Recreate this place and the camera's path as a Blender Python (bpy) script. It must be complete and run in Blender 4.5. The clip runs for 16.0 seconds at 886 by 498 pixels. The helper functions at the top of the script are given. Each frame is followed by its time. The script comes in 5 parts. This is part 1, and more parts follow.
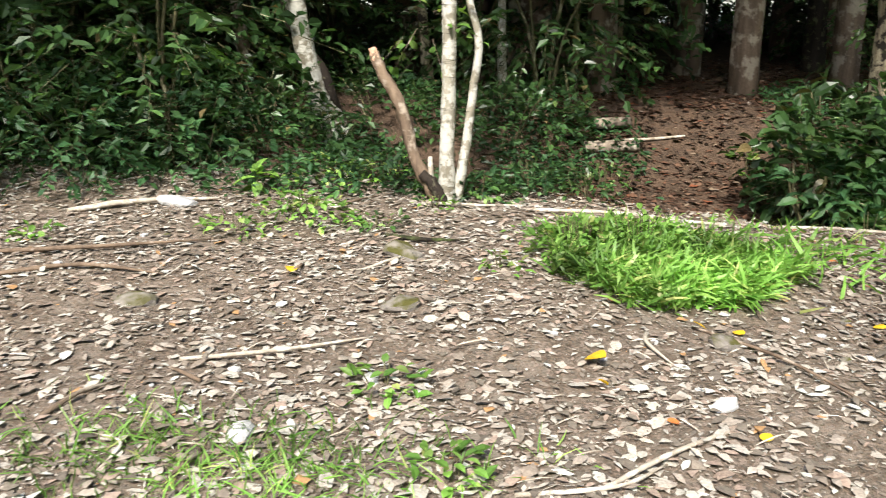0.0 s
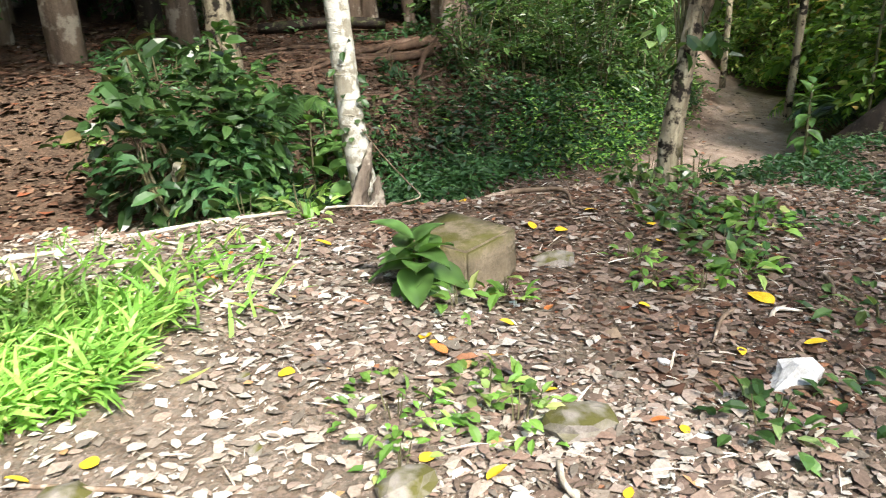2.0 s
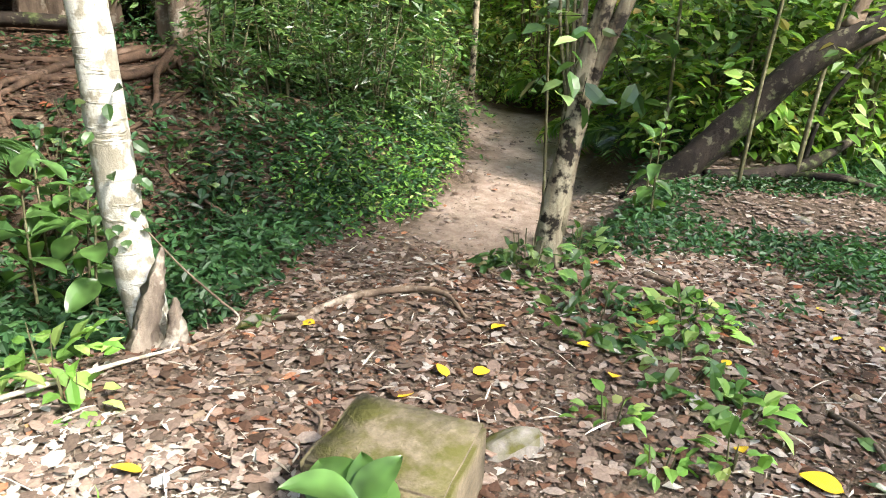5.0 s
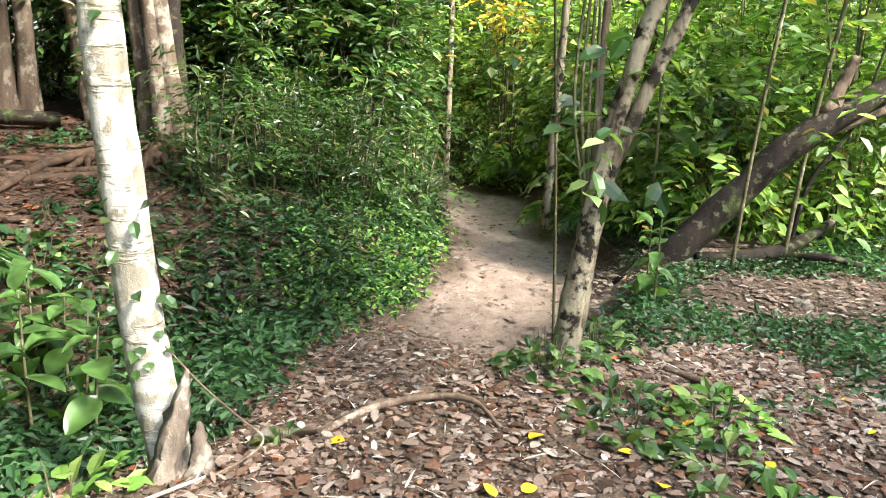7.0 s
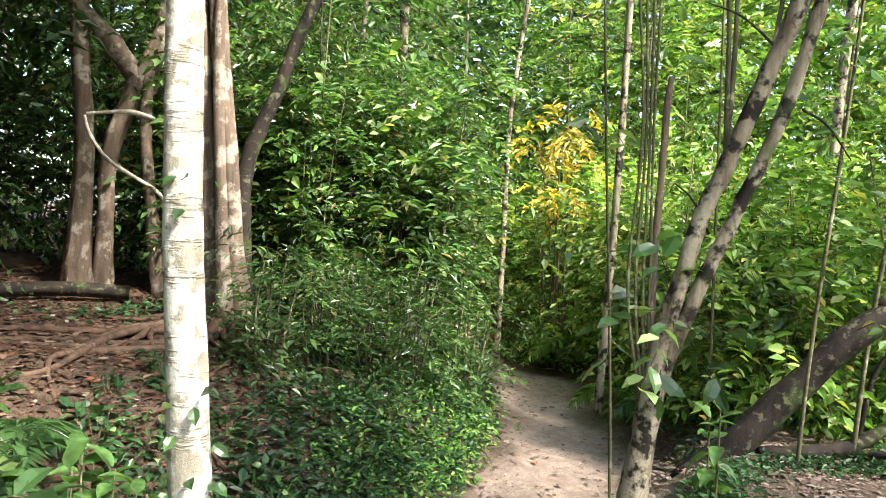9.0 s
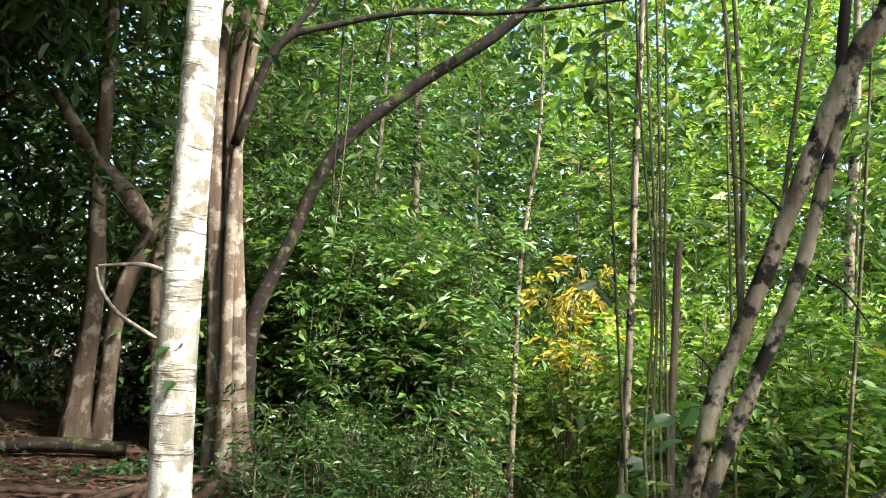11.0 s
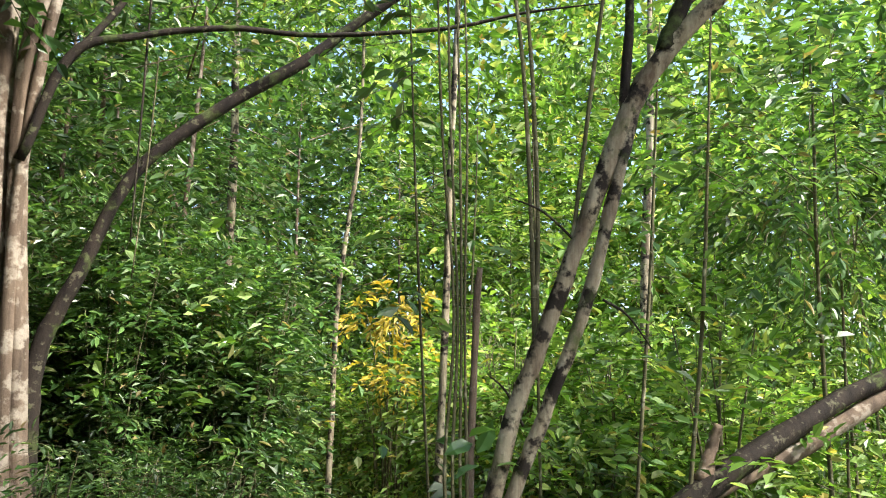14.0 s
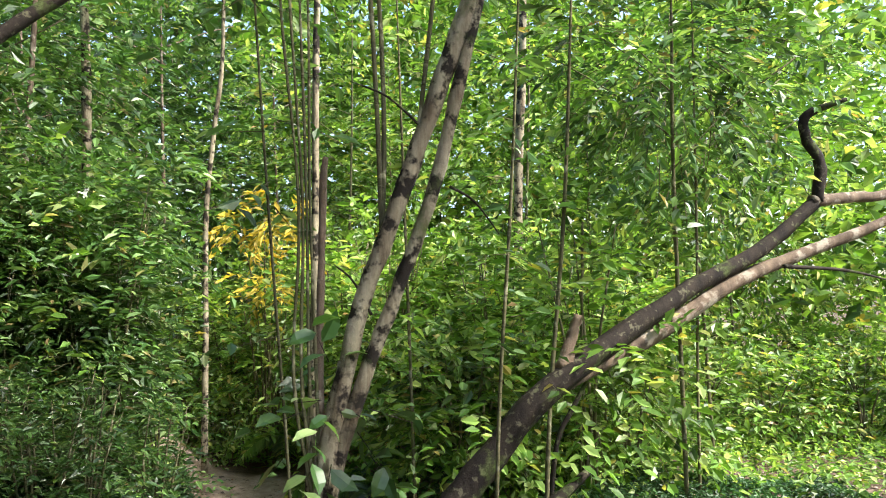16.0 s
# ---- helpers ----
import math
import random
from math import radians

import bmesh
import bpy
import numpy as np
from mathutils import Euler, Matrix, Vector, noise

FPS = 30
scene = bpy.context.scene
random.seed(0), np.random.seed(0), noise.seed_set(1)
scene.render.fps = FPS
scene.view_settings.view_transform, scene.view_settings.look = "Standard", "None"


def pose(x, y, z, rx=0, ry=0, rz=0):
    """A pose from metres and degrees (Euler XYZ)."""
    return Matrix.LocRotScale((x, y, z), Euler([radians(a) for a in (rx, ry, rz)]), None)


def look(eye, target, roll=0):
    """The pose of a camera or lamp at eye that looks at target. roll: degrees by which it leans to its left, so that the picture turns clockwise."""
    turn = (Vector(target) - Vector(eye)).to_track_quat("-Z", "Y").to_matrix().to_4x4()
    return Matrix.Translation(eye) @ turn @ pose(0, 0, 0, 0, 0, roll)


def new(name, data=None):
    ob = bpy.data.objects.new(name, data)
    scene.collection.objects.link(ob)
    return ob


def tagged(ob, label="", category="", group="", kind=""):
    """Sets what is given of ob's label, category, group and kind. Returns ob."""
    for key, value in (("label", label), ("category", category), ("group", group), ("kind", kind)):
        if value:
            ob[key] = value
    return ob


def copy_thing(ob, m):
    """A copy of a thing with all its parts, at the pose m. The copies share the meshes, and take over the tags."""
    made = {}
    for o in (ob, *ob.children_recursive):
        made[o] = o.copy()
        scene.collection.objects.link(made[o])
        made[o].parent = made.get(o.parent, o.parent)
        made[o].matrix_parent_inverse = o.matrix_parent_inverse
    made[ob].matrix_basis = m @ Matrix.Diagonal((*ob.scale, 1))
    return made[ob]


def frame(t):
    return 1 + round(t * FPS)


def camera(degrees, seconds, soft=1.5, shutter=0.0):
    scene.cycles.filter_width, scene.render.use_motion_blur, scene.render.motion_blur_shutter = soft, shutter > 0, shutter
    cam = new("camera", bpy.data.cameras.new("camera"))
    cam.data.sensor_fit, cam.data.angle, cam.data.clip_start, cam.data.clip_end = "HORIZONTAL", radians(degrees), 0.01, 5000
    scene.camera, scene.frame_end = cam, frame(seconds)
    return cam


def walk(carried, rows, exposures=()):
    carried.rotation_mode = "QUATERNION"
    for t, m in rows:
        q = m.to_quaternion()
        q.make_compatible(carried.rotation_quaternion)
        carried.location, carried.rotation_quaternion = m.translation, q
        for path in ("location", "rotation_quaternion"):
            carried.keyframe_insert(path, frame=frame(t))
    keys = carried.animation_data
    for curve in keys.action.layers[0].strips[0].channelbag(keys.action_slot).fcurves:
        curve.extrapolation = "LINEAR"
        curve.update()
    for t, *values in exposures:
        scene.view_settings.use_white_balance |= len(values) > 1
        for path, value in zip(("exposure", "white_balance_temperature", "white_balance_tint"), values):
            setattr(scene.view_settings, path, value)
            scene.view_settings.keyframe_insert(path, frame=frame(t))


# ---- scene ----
cam = camera(58.8, 16.0, soft=1.0, shutter=0.12)
PATH = [
    (0, (0.146, 0.127, 1.407), (0.095, 2.049, 0.857), -0.6),
    (0.5, (0.358, 0.479, 1.346), (0.662, 2.362, 0.742), -1.7),
    (1, (0.642, 0.796, 1.342), (1.257, 2.579, 0.674), -2.0),
    (1.5, (0.808, 1.124, 1.294), (1.752, 2.753, 0.619), -1.8),
    (2, (0.932, 1.443, 1.288), (2.172, 2.861, 0.617), -2.4),
    (2.5, (1.114, 1.687, 1.255), (2.529, 2.933, 0.589), -2.2),
    (3, (1.265, 1.95, 1.269), (2.763, 3.084, 0.584), -1.5),
    (3.5, (1.39, 2.241, 1.258), (2.946, 3.301, 0.583), -0.8),
    (3.7, (1.433, 2.369, 1.272), (3.008, 3.396, 0.593), -0.2),
    (5.8, (1.663, 3.3, 1.393), (3.42, 3.979, 0.722), 1.9),
    (6, (1.657, 3.333, 1.398), (3.424, 3.999, 0.738), 1.7),
    (6.5, (1.639, 3.373, 1.421), (3.424, 4.046, 0.822), 1.5),
    (7, (1.626, 3.378, 1.447), (3.423, 4.097, 0.941), 1.4),
    (7.5, (1.619, 3.379, 1.469), (3.428, 4.135, 1.074), 1.5),
    (8, (1.612, 3.38, 1.487), (3.423, 4.175, 1.194), 1.7),
    (8.5, (1.597, 3.383, 1.502), (3.403, 4.221, 1.311), 2.0),
    (9, (1.587, 3.387, 1.523), (3.386, 4.258, 1.445), 2.3),
    (9.5, (1.595, 3.404, 1.552), (3.383, 4.297, 1.603), 2.8),
    (9.7, (1.597, 3.409, 1.56), (3.381, 4.309, 1.656), 2.8),
    (11.8, (1.714, 3.408, 1.641), (3.489, 4.25, 2.016), 3.1),
    (12, (1.695, 3.415, 1.647), (3.479, 4.227, 2.042), 3.3),
    (12.5, (1.695, 3.395, 1.668), (3.508, 4.122, 2.096), 3.6),
    (13, (1.705, 3.371, 1.672), (3.549, 4.015, 2.101), 3.0),
    (13.5, (1.74, 3.352, 1.663), (3.614, 3.924, 2.064), 1.8),
    (14, (1.783, 3.327, 1.637), (3.688, 3.818, 1.997), 0.8),
    (14.5, (1.821, 3.308, 1.608), (3.754, 3.715, 1.918), -0.1),
    (15, (1.847, 3.293, 1.583), (3.799, 3.638, 1.847), -0.6),
    (15.5, (1.885, 3.24, 1.559), (3.853, 3.528, 1.766), -1.2),
    (16, (1.91, 3.159, 1.531), (3.892, 3.381, 1.675), -1.6),
]
EXPOSURES = [(0.0, 1.2), (1.5, 1.6), (3.0, 2.2), (6.0, 2.4), (7.0, 2.5), (9.0, 2.4), (12.5, 1.75), (16.0, 1.9)]
walk(cam, [(t, look(eye, target, roll)) for t, eye, target, roll in PATH], EXPOSURES)

# ---- world, sun ----
world = bpy.data.worlds.new("sky")
scene.world = world
world.use_nodes = True
SUN_ELEV, SUN_AZ = 47.0, 192.0          # degrees; azimuth clockwise from +y
wn = world.node_tree.nodes
sky = wn.new("ShaderNodeTexSky")
sky.sky_type = "NISHITA"
sky.sun_disc = False
sky.sun_elevation, sky.sun_rotation = radians(SUN_ELEV), radians(SUN_AZ)
sky.dust_density = 2.0
world.node_tree.links.new(sky.outputs[0], wn["Background"].inputs[0])
wn["Background"].inputs[1].default_value = 0.15
sun = new("sun", bpy.data.lights.new("sun", "SUN"))
sun.data.energy, sun.data.angle, sun.data.color = 3.6, radians(8.0), (1.0, 0.95, 0.86)
se, sa = radians(SUN_ELEV), radians(SUN_AZ)
SUN_WAY = Vector((math.cos(se) * math.sin(sa), math.cos(se) * math.cos(sa), math.sin(se)))
sun.matrix_basis = look(SUN_WAY * 60, (0, 0, 0))

# ---- materials ----


class Nodes:
    """A small builder for node materials."""

    def __init__(self, name):
        self.mat = bpy.data.materials.new(name)
        self.mat.use_nodes = True
        self.tree = self.mat.node_tree
        self.bsdf = self.tree.nodes["Principled BSDF"]
        self.out = self.tree.nodes["Material Output"]
        self.coord = self.tree.nodes.new("ShaderNodeTexCoord").outputs["Object"]

    def link(self, a, b):
        self.tree.links.new(a, b)

    def node(self, kind, **values):
        n = self.tree.nodes.new(kind)
        for key, value in values.items():
            n.inputs[key].default_value = value
        return n

    def scaled(self, sx, sy, sz):
        m = self.node("ShaderNodeMapping")
        m.inputs["Scale"].default_value = (sx, sy, sz)
        self.link(self.coord, m.inputs["Vector"])
        return m.outputs[0]

    def noise(self, scale, detail=4.0, rough=0.6, vector=None):
        n = self.node("ShaderNodeTexNoise", Scale=scale, Detail=detail, Roughness=rough)
        self.link(vector or self.coord, n.inputs["Vector"])
        return n.outputs["Fac"]

    def ramp(self, fac, stops, constant=False):
        r = self.node("ShaderNodeValToRGB")
        els = r.color_ramp.elements
        if constant:
            r.color_ramp.interpolation = "CONSTANT"
        while len(els) < len(stops):
            els.new(0.5)
        for el, (p, c) in zip(els, stops):
            el.position = p
            el.color = (*c, 1) if len(c) == 3 else (c[0], c[0], c[0], 1)
        self.link(fac, r.inputs[0])
        return r.outputs[0]

    def mix(self, fac, a, b, mode="MIX"):
        m = self.tree.nodes.new("ShaderNodeMixRGB")
        m.blend_type = mode
        for k, value in enumerate((fac, a, b)):
            socket = m.inputs[k]
            if isinstance(value, (int, float)):
                socket.default_value = value if k == 0 else (value, value, value, 1)
            elif isinstance(value, tuple):
                socket.default_value = (*value, 1)
            else:
                self.link(value, socket)
        return m.outputs[0]

    def bump(self, height, strength, distance=0.02):
        b = self.node("ShaderNodeBump", Strength=strength, Distance=distance)
        self.link(height, b.inputs["Height"])
        self.link(b.outputs[0], self.bsdf.inputs["Normal"])

    def finish(self, color, rough=0.8, spec=0.3):
        if isinstance(color, tuple):
            self.bsdf.inputs["Base Color"].default_value = (*color, 1)
        else:
            self.link(color, self.bsdf.inputs["Base Color"])
        self.bsdf.inputs["Roughness"].default_value = rough
        self.bsdf.inputs["Specular IOR Level"].default_value = spec
        return self.mat


def leaf_material(name, stops, thin=0.35, rough=0.45, spec=0.35):
    """Leaves: each its own tone, light passing through them."""
    n = Nodes(name)
    geo = n.tree.nodes.new("ShaderNodeNewGeometry")
    col = n.ramp(geo.outputs["Random Per Island"], stops)
    # Broad noise paints sunlit patches and shaded gaps into the leaf colour.
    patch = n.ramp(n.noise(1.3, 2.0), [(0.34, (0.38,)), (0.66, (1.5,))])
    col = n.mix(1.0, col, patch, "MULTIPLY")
    n.finish(col, rough, spec)
    tr = n.tree.nodes.new("ShaderNodeBsdfTranslucent")
    bright = n.mix(1.0, col, (1.5, 1.55, 0.7), "MULTIPLY")
    n.link(bright, tr.inputs[0])
    mx = n.tree.nodes.new("ShaderNodeMixShader")
    mx.inputs[0].default_value = thin
    n.link(n.bsdf.outputs[0], mx.inputs[1])
    n.link(tr.outputs[0], mx.inputs[2])
    n.link(mx.outputs[0], n.out.inputs[0])
    return n.mat


def bark_material(name, base, dark, pale, rings=0.0, blotch=6.0, rough=0.85, moss=0.0, amount=0.5):
    n = Nodes(name)
    fine = n.noise(38.0, 6.0, 0.7)
    streak = n.noise(9.0, 5.0, 0.65, n.scaled(1.0, 1.0, 0.16))
    col = n.mix(n.ramp(streak, [(0.35, (0,)), (0.65, (1,))]), base, dark)
    spots = n.ramp(n.noise(blotch, 4.0, 0.62), [(amount - 0.04, (0,)), (amount + 0.04, (1,))])
    col = n.mix(spots, col, pale)
    height = n.mix(0.5, fine, streak)
    if rings:
        ring = n.ramp(n.noise(1.0, 3.0, 0.6, n.scaled(5.0, 5.0, 26.0)), [(0.56, (0,)), (0.68, (1,))])
        col = n.mix(n.mix(1.0, ring, rings, "MULTIPLY"), col, dark)
        height = n.mix(0.35, height, ring)
    if moss:
        green = n.ramp(n.noise(3.5, 5.0, 0.7), [(0.62 - moss, (0,)), (0.78 - moss, (1,))])
        col = n.mix(green, col, (0.07, 0.10, 0.025))
    col = n.mix(0.45, col, n.mix(1.0, col, n.ramp(fine, [(0.2, (0.45,)), (0.75, (1.35,))]), "MULTIPLY"))
    n.bump(height, 0.8, 0.02)
    return n.finish(col, rough, 0.2)


def ground_material():
    n = Nodes("forest_floor")
    attr = n.tree.nodes.new("ShaderNodeAttribute")
    attr.attribute_name = "sand"
    big = n.noise(0.9, 4.0)
    mid = n.noise(7.0, 6.0, 0.7)
    fine = n.noise(60.0, 5.0, 0.75)
    soil = n.mix(n.ramp(big, [(0.35, (0,)), (0.65, (1,))]), (0.20, 0.168, 0.132), (0.265, 0.225, 0.18))
    soil = n.mix(n.ramp(mid, [(0.4, (0,)), (0.62, (1,))]), soil, (0.115, 0.092, 0.07))
    crumbs = n.tree.nodes.new("ShaderNodeTexVoronoi")
    crumbs.inputs["Scale"].default_value = 42.0
    n.link(n.coord, crumbs.inputs["Vector"])
    bits = n.ramp(crumbs.outputs["Color"], [(0.0, (0.10, 0.065, 0.045)), (0.45, (0.25, 0.18, 0.13)), (0.75, (0.40, 0.31, 0.25)), (1.0, (0.20, 0.13, 0.09))])
    soil = n.mix(n.ramp(fine, [(0.44, (0,)), (0.56, (0.75,))]), soil, bits)
    damp = n.tree.nodes.new("ShaderNodeAttribute")
    damp.attribute_name = "damp"
    humus = n.mix(n.ramp(mid, [(0.38, (0,)), (0.6, (1,))]), (0.115, 0.075, 0.05), (0.052, 0.037, 0.027))
    humus = n.mix(n.ramp(fine, [(0.46, (0,)), (0.6, (0.7,))]), humus, (0.165, 0.112, 0.08))
    soil = n.mix(damp.outputs["Fac"], soil, humus)
    sand = n.mix(n.ramp(mid, [(0.4, (0,)), (0.6, (1,))]), (0.47, 0.365, 0.30), (0.33, 0.245, 0.195))
    sand = n.mix(n.ramp(fine, [(0.5, (0,)), (0.64, (0.8,))]), sand, (0.29, 0.19, 0.14))
    col = n.mix(attr.outputs["Fac"], soil, sand)
    n.bump(n.mix(0.4, mid, fine), 1.0, 0.05)
    return n.finish(col, 0.95, 0.1)


def litter_material(name, stops):
    n = Nodes(name)
    geo = n.tree.nodes.new("ShaderNodeNewGeometry")
    col = n.ramp(geo.outputs["Random Per Island"], stops, True)
    vein = n.ramp(n.noise(90.0, 3.0), [(0.3, (0.7,)), (0.7, (1.15,))])
    return n.finish(n.mix(1.0, col, vein, "MULTIPLY"), 0.9, 0.12)


def plain_material(name, a, b, scale, rough=0.85, bump=0.5, moss=False):
    n = Nodes(name)
    f = n.noise(scale, 6.0, 0.68)
    col = n.mix(n.ramp(f, [(0.35, (0,)), (0.65, (1,))]), a, b)
    g = n.noise(scale * 6, 4.0, 0.7)
    col = n.mix(1.0, col, n.ramp(g, [(0.25, (0.65,)), (0.75, (1.2,))]), "MULTIPLY")
    if moss:
        geo = n.tree.nodes.new("ShaderNodeSeparateXYZ")
        nrm = n.tree.nodes.new("ShaderNodeNewGeometry")
        n.link(nrm.outputs["Normal"], geo.inputs[0])
        up = n.mix(1.0, n.ramp(geo.outputs["Z"], [(0.25, (0,)), (0.8, (1,))]), n.ramp(n.noise(9.0, 4.0), [(0.38, (0.1,)), (0.55, (1,))]), "MULTIPLY")
        col = n.mix(up, col, (0.085, 0.08, 0.022))
    n.bump(n.mix(0.5, f, g), bump, 0.02)
    return n.finish(col, rough, 0.2)


GROUND = ground_material()
LITTER = litter_material("dry_leaves", [(0.0, (0.177, 0.150, 0.120)), (0.14, (0.335, 0.285, 0.235)), (0.28, (0.419, 0.370, 0.310)), (0.40, (0.242, 0.200, 0.160)), (0.52, (0.428, 0.400, 0.340)),
                                       (0.64, (0.316, 0.240, 0.190)), (0.76, (0.391, 0.360, 0.310)), (0.86, (0.140, 0.118, 0.095)), (0.93, (0.521, 0.520, 0.465)), (0.985, (0.391, 0.230, 0.110))])
LITTER_BROWN = litter_material("brown_leaves", [(0.0, (0.140, 0.100, 0.077)), (0.18, (0.223, 0.165, 0.129)), (0.36, (0.279, 0.220, 0.180)), (0.5, (0.177, 0.125, 0.098)), (0.64, (0.102, 0.075, 0.057)), (0.78, (0.251, 0.170, 0.129)), (0.88, (0.335, 0.290, 0.247)), (0.95, (0.391, 0.360, 0.319)), (0.985, (0.316, 0.150, 0.082))])
DUFF = litter_material("damp_leaves", [(0.0, (0.068, 0.037, 0.024)), (0.2, (0.129, 0.068, 0.043)), (0.4, (0.051, 0.032, 0.022)), (0.6, (0.163, 0.097, 0.063)), (0.78, (0.088, 0.048, 0.031)), (0.92, (0.224, 0.166, 0.115)), (0.97, (0.204, 0.072, 0.037))])
YELLOW = plain_material("yellow_leaf", (0.80, 0.55, 0.03), (0.62, 0.36, 0.03), 30.0, 0.5, 0.2)
ORANGE = plain_material("orange_leaf", (0.62, 0.22, 0.06), (0.45, 0.14, 0.05), 30.0, 0.55, 0.2)
# Shaded, half-shaded and sunlit woods: the difference in light is put into these leaf colours.
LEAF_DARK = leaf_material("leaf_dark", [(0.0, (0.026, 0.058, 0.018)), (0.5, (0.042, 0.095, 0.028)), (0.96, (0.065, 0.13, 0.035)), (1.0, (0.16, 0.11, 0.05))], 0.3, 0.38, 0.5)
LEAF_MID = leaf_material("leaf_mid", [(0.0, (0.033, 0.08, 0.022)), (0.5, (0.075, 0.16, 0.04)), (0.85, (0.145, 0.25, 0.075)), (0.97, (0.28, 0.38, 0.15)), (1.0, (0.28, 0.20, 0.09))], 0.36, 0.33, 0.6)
# The pale upper stops paint leaves caught by the sun.
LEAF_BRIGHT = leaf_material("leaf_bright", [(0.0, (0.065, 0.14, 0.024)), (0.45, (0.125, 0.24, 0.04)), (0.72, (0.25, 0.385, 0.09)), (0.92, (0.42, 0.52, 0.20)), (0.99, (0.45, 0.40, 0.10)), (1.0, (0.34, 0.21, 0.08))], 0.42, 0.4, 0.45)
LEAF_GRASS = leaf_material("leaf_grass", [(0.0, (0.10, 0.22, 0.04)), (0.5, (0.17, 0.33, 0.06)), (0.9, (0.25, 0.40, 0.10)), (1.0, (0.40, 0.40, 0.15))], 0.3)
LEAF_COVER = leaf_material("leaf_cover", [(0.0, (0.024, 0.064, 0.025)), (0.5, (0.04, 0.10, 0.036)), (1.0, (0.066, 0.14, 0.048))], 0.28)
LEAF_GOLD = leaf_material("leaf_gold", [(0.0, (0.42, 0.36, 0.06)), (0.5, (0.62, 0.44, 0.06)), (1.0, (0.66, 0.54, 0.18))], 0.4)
BARK_WHITE = bark_material("bark_white", (0.31, 0.285, 0.225), (0.16, 0.14, 0.10), (0.48, 0.465, 0.41), rings=0.15, blotch=11.0, amount=0.49)
BARK_BLOTCH = bark_material("bark_blotched", (0.42, 0.37, 0.26), (0.115, 0.085, 0.055), (0.022, 0.017, 0.013), blotch=8.0, amount=0.54, moss=0.04)
BARK_BROWN = bark_material("bark_brown", (0.18, 0.132, 0.094), (0.075, 0.054, 0.04), (0.31, 0.265, 0.21), blotch=5.0, amount=0.55)
BARK_DARK = bark_material("bark_dark", (0.032, 0.024, 0.018), (0.012, 0.009, 0.008), (0.10, 0.092, 0.06), blotch=14.0, amount=0.61, moss=0.08)
BARK_ROOT = bark_material("bark_root", (0.15, 0.092, 0.06), (0.06, 0.038, 0.026), (0.21, 0.14, 0.10), blotch=6.0, amount=0.6)
BARK_POLE = bark_material("bark_pole", (0.14, 0.13, 0.065), (0.06, 0.055, 0.03), (0.27, 0.25, 0.16), rings=0.6, blotch=7.0, amount=0.6)
WOOD_DEAD = bark_material("dead_wood", (0.25, 0.18, 0.125), (0.10, 0.07, 0.05), (0.40, 0.33, 0.26), blotch=7.0, amount=0.6)
WOOD_GREY = bark_material("weathered_wood", (0.32, 0.265, 0.205), (0.13, 0.10, 0.078), (0.42, 0.37, 0.30), blotch=8.0, amount=0.58)
WOOD_PALE = bark_material("pale_wood", (0.52, 0.46, 0.38), (0.28, 0.23, 0.17), (0.66, 0.62, 0.54), blotch=9.0, amount=0.55)
WOOD_RAW = plain_material("raw_wood", (0.60, 0.30, 0.20), (0.72, 0.48, 0.34), 14.0)
STONE = plain_material("mossy_block", (0.22, 0.175, 0.12), (0.13, 0.105, 0.07), 8.0, 0.9, 0.8, True)
ROCK_WHITE = plain_material("white_rock", (0.56, 0.55, 0.53), (0.38, 0.38, 0.38), 12.0)
ROCK_GREY = plain_material("grey_rock", (0.30, 0.27, 0.24), (0.18, 0.16, 0.14), 12.0, 0.9, 0.7, True)

# ---- ground ----
GULLY = [(0.6, 6.35, 0.10), (2.2, 6.6, 0.22), (3.9, 6.3, 0.42), (5.4, 5.6, 0.45), (6.6, 5.2, 0.52), (8.5, 5.35, 0.58), (9.8, 5.85, 0.62), (11.3, 6.6, 0.68), (12.6, 7.1, 0.68), (14.5, 8.0, 0.65)]
TRAIL = [(5.1, 4.95), (6.0, 5.1), (7.2, 5.05), (8.5, 5.35), (9.8, 5.85), (11.2, 6.6), (11.9, 7.3), (12.1, 8.4), (11.6, 9.8)]


def step(a, b, v):
    t = np.clip((v - a) / (b - a), 0, 1)
    return t * t * (3 - 2 * t)


def off_line(x, y, line):
    """Distance to a polyline, and a third value carried along it."""
    best, val = np.full(np.shape(x), 1e9), np.zeros(np.shape(x))
    for p, q in zip(line, line[1:]):
        dx, dy = q[0] - p[0], q[1] - p[1]
        t = np.clip(((x - p[0]) * dx + (y - p[1]) * dy) / (dx * dx + dy * dy), 0, 1)
        d = np.hypot(x - p[0] - t * dx, y - p[1] - t * dy)
        v = p[2] + t * (q[2] - p[2]) if len(p) > 2 else t
        val = np.where(d < best, v, val)
        best = np.minimum(best, d)
    return best, val


